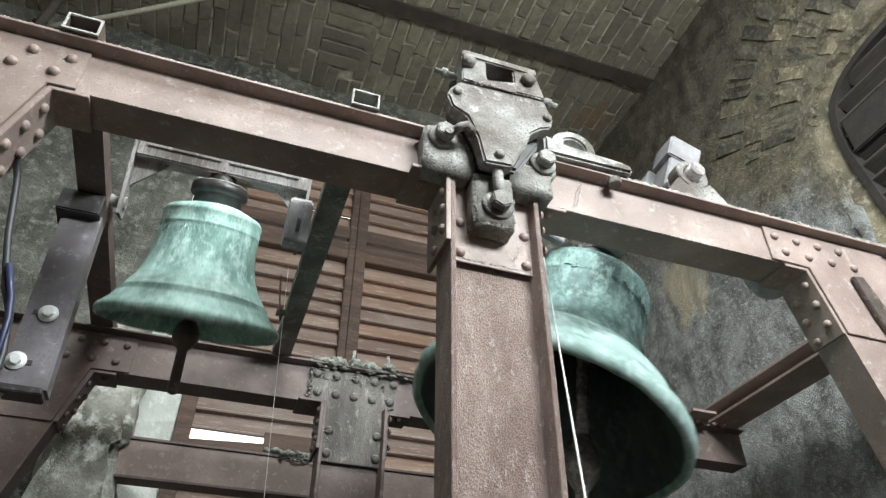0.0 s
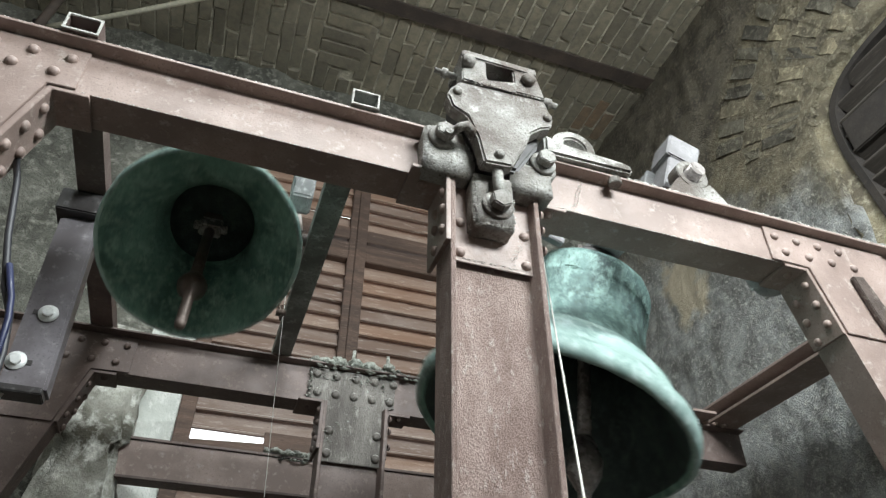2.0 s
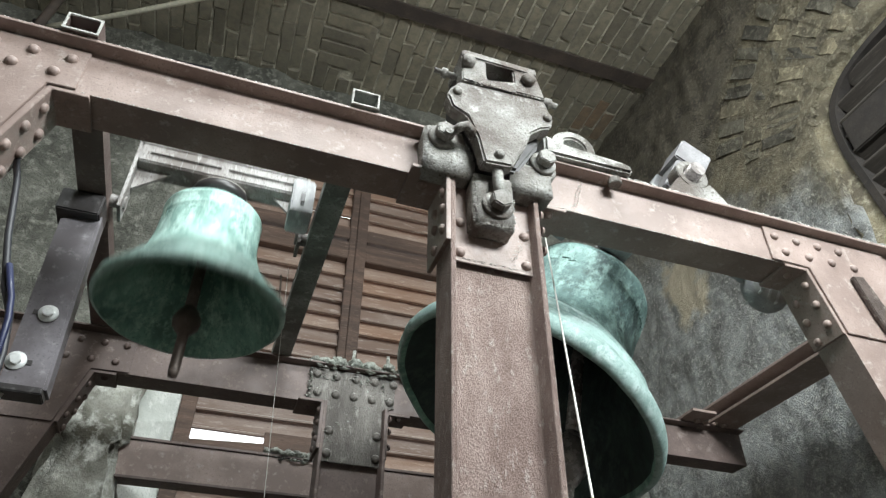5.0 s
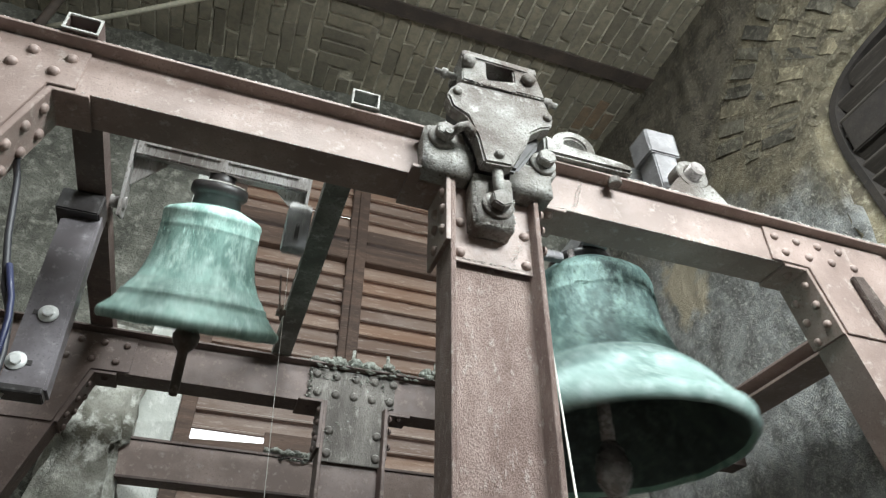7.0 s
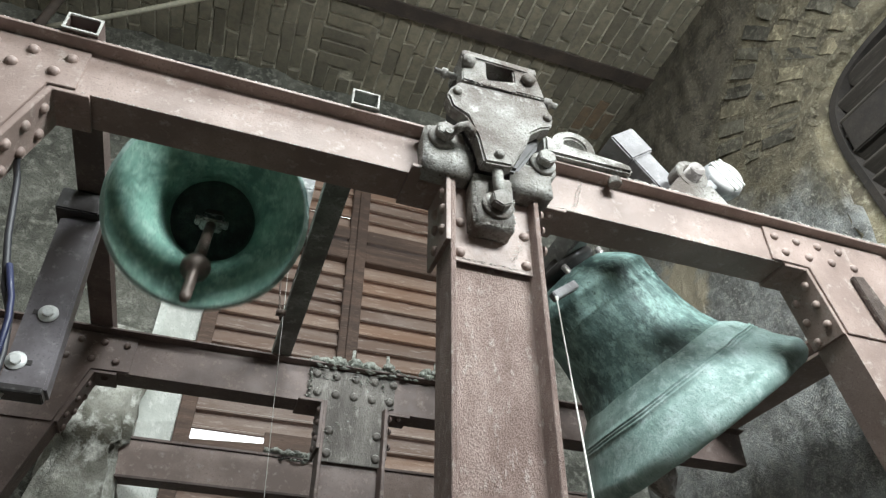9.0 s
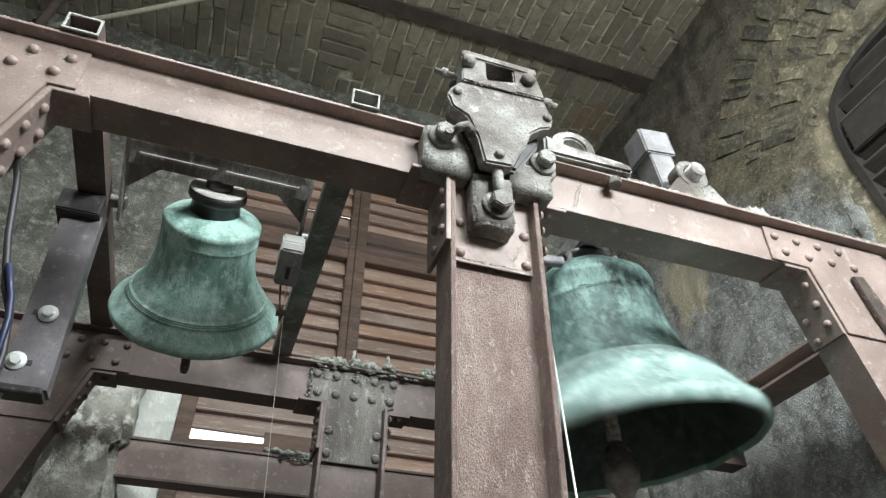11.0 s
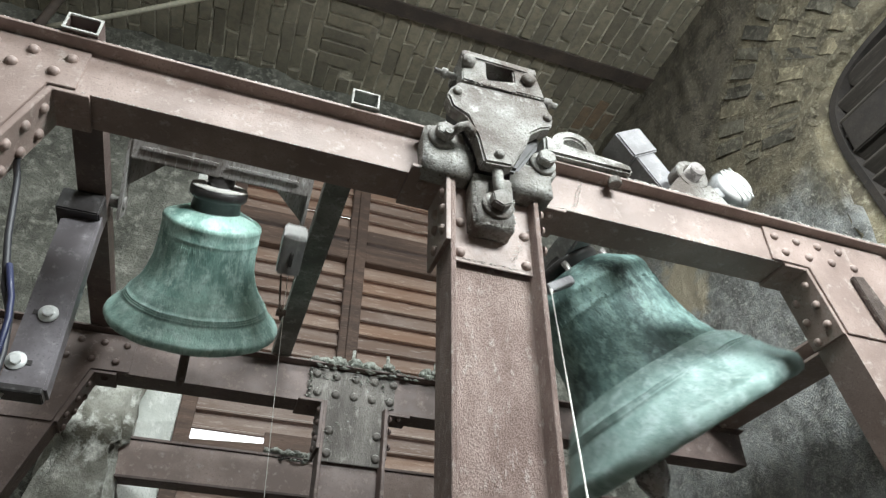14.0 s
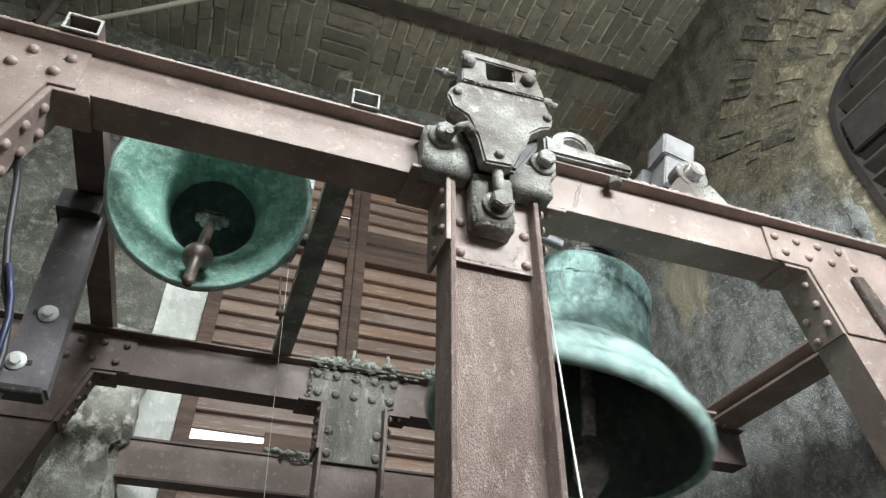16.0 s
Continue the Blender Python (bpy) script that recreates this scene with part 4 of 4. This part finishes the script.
def bell_mesh(rl, rs, d1, d2, inner, dome=1.0, bow=0.0):
    """A bell hung below its axle: profile from the crown down the waist to the lip and up the inside."""
    hgt = d2 - d1
    out = [(0, -0.10 * dome), (0.45, -0.095 * dome), (0.62, -0.085 * dome), (0.96, -0.018 * dome), (0.985, -0.008), (1.0, 0.0), (1.012, 0.022), (1.012, 0.034), (1.002, 0.045), (1.002, 0.135), (1.010, 0.143), (1.010, 0.152), (1.002, 0.16), (1.005, 0.19), (1.02, 0.30), (1.055, 0.42), (1.12, 0.53), (1.22, 0.64)]
    k = rl / rs
    out = [(r * rs, d1 + h * hgt) for r, h in out]
    lip = [(1.22 * rs, 0.64), (0.735 * rl, 0.70), (0.738 * rl, 0.703), (0.768 * rl, 0.74), (0.785 * rl, 0.764), (0.802 * rl, 0.766), (0.806 * rl, 0.774), (0.797 * rl, 0.779), (0.812 * rl, 0.782), (0.817 * rl, 0.790), (0.809 * rl, 0.796), (0.824 * rl, 0.799), (0.829 * rl, 0.808), (0.825 * rl, 0.815), (0.852 * rl, 0.835), (0.88 * rl, 0.864), (0.945 * rl, 0.912), (0.985 * rl, 0.932), (rl, 0.945), (1.004 * rl, 0.965), (0.995 * rl, 0.988), (0.97 * rl, 1.004), (0.95 * rl, 1.006)]
    lip = [(r, d1 + (h + bow * max(0.0, h - 0.83) / 0.176) * hgt) for r, h in lip[1:]]
    ins = [(0.93 * rl, 0.985), (0.84 * rl, 0.90), (0.76 * rl, 0.82), (0.69 * rl, 0.73), (1.03 * rs, 0.60), (0.93 * rs, 0.42), (0.88 * rs, 0.25), (0.85 * rs, 0.08), (0.70 * rs, -0.01), (0, -0.03)]
    ins = [(r, d1 + (h + bow * max(0.0, h - 0.83) / 0.176) * hgt) for r, h in ins]
    prof = out + lip + ins
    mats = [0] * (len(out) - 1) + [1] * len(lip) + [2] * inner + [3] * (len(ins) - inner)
    bm = lathe([(r, -d) for r, d in prof], 72, mats=mats[:len(prof) - 1])
    for v in bm.verts:
        v.co += noise.noise_vector(v.co * 14) * 0.0022 * rl / 0.2
        if math.hypot(v.co.x, v.co.y) > 0.9 * rl:
            v.co += noise.noise_vector(v.co * 60) * 0.0012 * rl / 0.2
    return bm


def lettering(parent, rs, d, size, mat, seed):
    """A worn cast inscription round the shoulder, too worn to read: small raised bars."""
    rnd = random.Random(seed)
    bm = bmesh.new()
    n = int(2 * math.pi * rs / (size * 0.8))
    for i in range(n):
        if rnd.random() < 0.12:
            continue
        a = 2 * math.pi * i / n
        m = Matrix.Rotation(a, 4, 'Z') @ Matrix.Translation((rs * 1.004, 0, -d))
        for _ in range(2):
            y0, z0 = rnd.uniform(-.3, .1) * size, rnd.uniform(-.45, .3) * size
            w, h = (size * 0.14, size * 0.9) if rnd.random() < 0.6 else (size * 0.5, size * 0.15)
            b = bmesh.new()
            box(-0.003, 0.0008, y0, y0 + w, max(-size / 2, z0 - h / 2), z0 + h / 2, 0, b)
            b.transform(m)
            t = bpy.data.meshes.new("t")
            b.to_mesh(t)
            b.free()
            bm.from_mesh(t)
            bpy.data.meshes.remove(t)
    bmesh.ops.recalc_face_normals(bm, faces=bm.faces)
    tagged(part("inscription", bm, mat, parent), kind="stuff")


def clapper(parent, length, ball, r, tip, mat):
    c = new("clapper")
    c.parent = parent
    c.empty_display_size = 0.03
    part("shaft", tube([(0, 0, 0.02), (0, 0, -length * 0.80)], [r, r * 1.15], 12), mat, c)
    part("ball", lathe([(r * 1.1, -length * 0.72), (ball * 0.7, -length * 0.76), (ball, -length * 0.83), (ball * 0.92, -length * 0.89), (ball * 0.55, -length * 0.94), (r * 1.0, -length * 0.96), (r * 1.0, -length * tip), (r * 0.8, -length * (tip + 0.04)), (0, -length * (tip + 0.05))], 24), mat, c)
    part("hinge", box(-r * 1.9, r * 1.9, -r * 1.4, r * 1.4, -0.02, 0.03, 0.004), mat, c)
    return c


def build_left_bell():
    b = thing("small_bell", "small green verdigris bronze bell on a dusty steel yoke", "bell", at=LEFT_AXLE)
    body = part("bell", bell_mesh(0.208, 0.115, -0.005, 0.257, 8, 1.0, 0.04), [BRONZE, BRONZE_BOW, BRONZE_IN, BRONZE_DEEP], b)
    lettering(body, 0.1155, 0.052, 0.012, BRONZE, 3)
    part("headplate", lathe([(0, 0.086), (0.064, 0.086), (0.068, 0.082), (0.068, 0.066), (0.062, 0.060), (0.056, 0.056), (0.060, 0.018), (0, 0.018)], 36), BLACK, b, "black round head plate")
    part("cap", lathe([(0, 0.090), (0.060, 0.090), (0.066, 0.0875), (0.066, 0.0865), (0, 0.0865)], 36), CRUSTMAT, b, "pale dusty top of the head plate")
    part("neck", tube([(0, 0, 0.08), (0, 0, 0.12)], 0.032, 16), BLACK, b)
    y = part("yoke", box(-0.205, 0.205, -0.035, 0.035, 0.115, 0.178, 0.004), YOKE, b, "dusty brown steel yoke bar streaked with white")
    bm = box(-0.207, 0.207, -0.041, 0.041, 0.1865, 0.193, 0.001)
    bmesh.ops.subdivide_edges(bm, edges=[e for e in bm.edges if e.calc_length() > 0.1], cuts=40)
    rough_up(bm, 0.003, 60)
    part("dust", bm, CRUSTMAT, y, "white settled dust on the bar")
    for s in (-1, 1):
        part("lip", box(-0.205, 0.205, s * 0.035 - 0.004, s * 0.035 + 0.004, 0.172, 0.186, 0.001), YOKE, y)
        part("rib", box(-0.18 + 0.19 * (s > 0), -0.01 + 0.19 * (s > 0), -0.041, -0.036, 0.142, 0.150, 0.001), YOKE, y)
        part("side_plate", prism([(s * 0.205, 0.18), (s * 0.213, 0.18), (s * 0.213, -0.035), (s * 0.205, -0.035)], -0.032, 0.032, 0.001), YOKE, b)
        g = part("gusset", prism([(s * 0.204, 0.115), (s * 0.125, 0.115), (s * 0.204, 0.045)], -0.004, 0.004, 0.0), YOKE, b)
        ax = part("axle", tube([(s * 0.20, 0, 0), (s * 0.262, 0, 0)], 0.016, 16), YOKE, b)
    # slotted drive shoe on the side plate
    p = part("drive_shoe", prism([(-0.17, 0.045), (-0.15, 0.058), (-0.11, 0.058), (-0.075, 0.040), (-0.065, 0.0), (-0.075, -0.045), (-0.12, -0.06), (-0.165, -0.05)], -0.026, 0.026, 0.004), GALV, b, "pale grey slotted drive shoe")
    p.matrix_basis = pose(0.192, 0, 0, 0, 0, 90) @ Matrix.Diagonal((1, 1, 1, 1))
    # black inset: the slot's inner shade as a solid colour
    q = part("slot", box(-0.004, 0.0045, -0.0045, 0.0045, -0.018, 0.014, 0.001), BLACK, p)
    q.location = (-0.1695, 0, -0.01)
    c = clapper(b, 0.30, 0.031, 0.0115, 1.25, DARKCLAPPER)
    c.location = (0, 0, -0.035)
    part("hinge_block", box(-0.026, 0.026, -0.017, 0.017, -0.034, 0.004, 0.004), CLAPPER, c, "worn bright steel hinge of the clapper")
    for k in (-1, 1):
        nut = part("hinge_nut", hexagon(0.012, 0.012), CLAPPER, c)
        nut.matrix_basis = pose(k * 0.026, 0, -0.015, 0, 0, 90 * k)
    return b, c


def build_right_bell():
    b = thing("large_bell", "large dark green verdigris bronze bell with a pale lip", "bell", at=RIGHT_AXLE)
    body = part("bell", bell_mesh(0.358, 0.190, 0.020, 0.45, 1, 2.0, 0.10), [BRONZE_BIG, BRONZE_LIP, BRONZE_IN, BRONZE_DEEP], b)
    lettering(body, 0.1905, 0.082, 0.019, BRONZE_BIG, 5)
    part("headplate", lathe([(0, 0.125), (0.055, 0.125), (0.06, 0.12), (0.06, 0.102), (0.09, 0.102), (0.097, 0.097), (0.097, 0.078), (0.075, 0.072), (0.072, 0.0), (0, 0.0)], 36), BLACK, b, "black round head plate")
    for a in range(4):
        part("crown_bolt", tube([(0.11 * math.cos(a * 1.57 + .8), 0.11 * math.sin(a * 1.57 + .8), -0.01), (0.11 * math.cos(a * 1.57 + .8), 0.11 * math.sin(a * 1.57 + .8), 0.08)], 0.010, 8), CLAPPER, b)
    part("yoke", box(-0.045, 0.045, -0.36, 0.40, 0.10, 0.16, 0.006), GALV, b, "grey steel yoke bar")
    for y in (-0.365, 0.40):
        part("side_plate", box(-0.045, 0.045, y - 0.008, y + 0.008, -0.05, 0.16, 0.003), GALV, b)
    part("axle", tube([(0, -0.555, 0), (0, -0.36, 0)], 0.020, 16), CLAPPER, b)
    part("axle", tube([(0, 0.39, 0), (0, 0.58, 0)], 0.020, 16), CLAPPER, b)
    arm = part("weight_arm", prism([(-0.034, 0.0), (-0.034, 0.19), (0.034, 0.19), (0.034, 0.0)], -0.466, -0.400, 0.003), DULLSTEEL, b, "upright grey bar of the yoke")
    part("head_block", box(-0.045, 0.045, -0.472, -0.394, 0.125, 0.208, 0.004), DULLSTEEL, arm)
    part("cord_hook", box(-0.236, -0.145, -0.148, -0.122, -0.012, 0.012, 0.003), DULLSTEEL, b, "short steel hook that holds the cord")
    side = part("side_arm", box(0.0, 0.30, -0.385, -0.355, -0.016, 0.016, 0.003), GALV, b)
    w = part("counterweight", lathe([(0, 0.03), (0.05, 0.028), (0.058, 0.018), (0.062, 0.0), (0.058, -0.018), (0.05, -0.028), (0, -0.03)], 32), GALV, b, "pale round counterweight with straps")
    w.matrix_basis = pose(0.33, -0.37, 0, 90, 0, 0)
    for k in (-1, 0, 1):
        st = part("strap", box(-0.003, 0.003, -0.052, 0.052, -0.0315, 0.0315, 0.001), ZINC, w)
        st.location = (k * 0.022, 0, 0)
    c = clapper(b, 0.61, 0.046, 0.016, 1.12, CLAPPER)
    c.location = (0, 0, -0.02)
    # bearings on the frames
    for y in (0.972, 2.022):
        t = thing("pillow_block", "pale dusty pillow-block bearing on the beam", "bearing", "pillow blocks")
        bm = bmesh.new()
        prev, first = None, None
        for i in range(28):
            a = 2 * math.pi * i / 28
            rng = [bm.verts.new((RIGHT_AXLE.x + r * math.cos(a), yy, RIGHT_AXLE.z + r * math.sin(a))) for r, yy in ((0.043, y - 0.02), (0.026, y - 0.02), (0.022, y - 0.012), (0.022, y + 0.02), (0.043, y + 0.02))]
            if prev:
                for q in range(5):
                    bm.faces.new((prev[q], prev[(q + 1) % 5], rng[(q + 1) % 5], rng[q]))
            first = first or rng
            prev = rng
        for q in range(5):
            bm.faces.new((prev[q], prev[(q + 1) % 5], first[(q + 1) % 5], first[q]))
        bmesh.ops.recalc_face_normals(bm, faces=bm.faces)
        bevel(bm, 0.002)
        part("housing", bm, IRON, t)
        x, z = RIGHT_AXLE.x, RIGHT_AXLE.z
        part("foot", prism([(x - 0.09, ZT + 0.001), (x + 0.09, ZT + 0.001), (x + 0.085, ZT + 0.02), (x + 0.043, z - 0.02), (x + 0.025, z - 0.037), (x - 0.025, z - 0.037), (x - 0.043, z - 0.02), (x - 0.085, ZT + 0.02)], y - 0.022, y + 0.022, 0.003), IRON, t)
    return b, c


def build_drive_bracket():
    """The plate that hangs from the tube beside the small bell and carries its drive."""
    t = thing("drive_bracket", "dark steel bracket plate with zinc bolts below the tube", "bracket")
    part("plate", prism([(-0.412, 2.49), (-0.338, 2.515), (-0.318, 2.09), (-0.397, 2.09)], 1.395, 1.401, 0.001), DARKPLATE, t)
    part("flange", prism([(-0.338, 2.515), (-0.332, 2.515), (-0.312, 2.09), (-0.318, 2.09)], 1.395, 1.44, 0.001), DARKPLATE, t)
    part("foot", box(-0.40, -0.316, 1.38, 1.43, 2.075, 2.089, 0.002), BLACK, t)
    part("head", box(-0.425, -0.335, 1.37, 1.46, 2.50, 2.558, 0.003), BLACK, t)
    for x, z in ((-0.360, 2.251), (-0.382, 2.141)):
        w = part("washer", lathe([(0, 0), (0.019, 0), (0.019, 0.003), (0, 0.003)], 24), ZINC, t)
        w.matrix_basis = pose(x, 1.394, z, 90)
        n = part("bolt_head", hexagon(0.0115, 0.009), ZINC, t)
        n.matrix_basis = pose(x, 1.391, z, 0, 12, 0)
        k = 0.024 if z < 2.2 else 0.0
        # black patch on the plate stands in for the hole's shade
        part("slot", box(x - 0.028 + k * 1.33, x + 0.004 + k, 1.3935, 1.396, z - 0.005, z + 0.005), BLACK, t)


def build_cables():
    def cable(name, pts, r, mat, label, category="cable"):
        return tagged(part(name, tube(pts, r, 8), mat, None, "", True), label, category)
    cable("power_cable", [(k * 0.606, 1.032, 1.5 + (z - 1.5) * 0.606) for k, z in ((-0.655, 3.0), (-0.665, 2.87), (-0.64, 2.80), (-0.60, 2.62), (-0.555, 2.47), (-0.52, 2.40), (-0.50, 2.30), (-0.48, 2.0), (-0.46, 1.2))], 0.0055, RUBBER, "black power cable hanging beside the frame")
    cable("data_cable", [(-0.342, 1.024, 2.124), (-0.321, 1.024, 2.07), (-0.312, 1.024, 2.033), (-0.30, 1.024, 1.9)], 0.005, BLUE, "blue cable hanging beside the frame")
    cable("ceiling_cable", sag((-1.25, 2.70, 4.55), (0.2, 1.9, 4.72), 0.05), 0.014, CREAM, "cream cable strung below the brick ceiling")
    cable("ceiling_cable", sag((-1.3, 2.72, 4.62), (-0.4, 2.70, 4.58), 0.03), 0.012, RUBBER, "black cable along the wall head")
    cable("pull_cord", [(0.095, 1.43, 2.50), (0.107, 1.43, 2.25), (0.123, 1.43, 1.95), (0.20, 1.43, 0.0)], 0.0008, CORD, "thin pale pull cord hanging from the small bell", "cord")
    rod = tube([(0.080, 1.43, 2.475), (0.088, 1.43, 2.40), (0.094, 1.43, 2.372), (0.096, 1.43, 2.35)], [0.0022, 0.0022, 0.006, 0.002], 8)
    box(0.084, 0.106, 1.425, 1.435, 2.364, 2.378, 0, rod)
    tagged(part("cord_coupling", rod, DARKCLAPPER, None, "", True), "small dark iron coupling on the pull cord", "coupling")
    cable("white_lead", [(-0.385, 1.40, 2.08), (-0.405, 1.40, 2.02), (-0.415, 1.40, 1.9), (-0.45, 1.40, 0.0)], 0.006, CORD, "white lead hanging beside the bracket")
    c = thing("white_rope", "taut white cord tied to the large bell", "cord")
    part("cord", tube([(0, 0, 0), (0, 0, -3.05)], 0.0018, 8), CORD, c)
    part("knot", lathe([(0, 0.012), (0.006, 0.008), (0.008, 0), (0.006, -0.012), (0.003, -0.04), (0, -0.04)], 10), CORD, c)
    return c



build_room()
FRONT = build_frame("steel_gantry", 0.930, 2.447, 1.042, -0.95, 1.95, (0.336, 0.521), ((-0.383, 0.27, -1, 0.040), (1.217, 0.25, 1, 0.097)), PAINT, STREAKED, "riveted red-brown steel bell frame with sloping legs", PAINT)
build_frame("steel_gantry", 1.982, 2.432, 2.093, -0.80, 1.877, (0.304, 0.505), ((-0.357, 0.30, -1, 0.097),), REARPAINT, REARPAINT, "riveted dull red-brown rear bell frame, shadow put into its paint, with a grey plate", GREYPLATE, True)
part("strut", prism([(1.330, 2.440), (1.362, 2.446), (1.398, 2.355), (1.436, 2.255), (1.391, 2.245), (1.356, 2.335)], 0.938, 0.951, 0.002), RUSTBAR, FRONT, "flaked rusty bar riveted over the leg")
build_cast_head()
build_rear_extras()
build_tubes()
SMALL, SMALL_CLAPPER = build_left_bell()
LARGE, LARGE_CLAPPER = build_right_bell()
build_drive_bracket()
PULL_CORD = build_cables()
build_shutters()
build_sky()
build_pier()
build_hanger()
build_crust()


# ---- the ringing ----
def swing_small(t):
    amp = 65.18 - 30.51 * math.exp(-t / 3.646)
    return 1.4 + amp * math.cos(2 * math.pi * (-0.3717 + t / 1.35055 - 0.003799 * t * t + 0.000127 * t ** 3))


def swing_large(t):
    return 4.1 + 33.9 * math.cos(2 * math.pi * (t / 1.606 - 0.617))


CORD_FOOT = Vector((-0.06, -0.25, 0.02))


def cord_pose(t):
    """The white cord runs from its hold on the swinging yoke down to the floor."""
    a = radians(swing_large(t))
    top = RIGHT_AXLE + Vector((-0.222 * math.cos(a), -0.135, -0.222 * math.sin(a)))
    return Matrix.Translation(top) @ (CORD_FOOT - top).to_track_quat('-Z', 'Y').to_matrix().to_4x4()


def motions():
    ts = [i * 0.1 for i in range(161)]
    # positive angles carry the small bell's mouth towards -y, the large bell's towards +x
    walk(SMALL, [(t, Matrix.Translation(LEFT_AXLE) @ pose(0, 0, 0, -swing_small(t))) for t in ts])
    walk(LARGE, [(t, Matrix.Translation(RIGHT_AXLE) @ pose(0, 0, 0, 0, -swing_large(t))) for t in ts])
    walk(PULL_CORD, [(t, cord_pose(t)) for t in ts])
    walk(SMALL_CLAPPER, [(t, pose(0, 0, -0.035, max(0.5 * swing_small(t), -7))) for t in ts])
    walk(LARGE_CLAPPER, [(t, pose(0, 0, -0.02, 0, 0.62 * swing_large(t))) for t in ts])


motions()
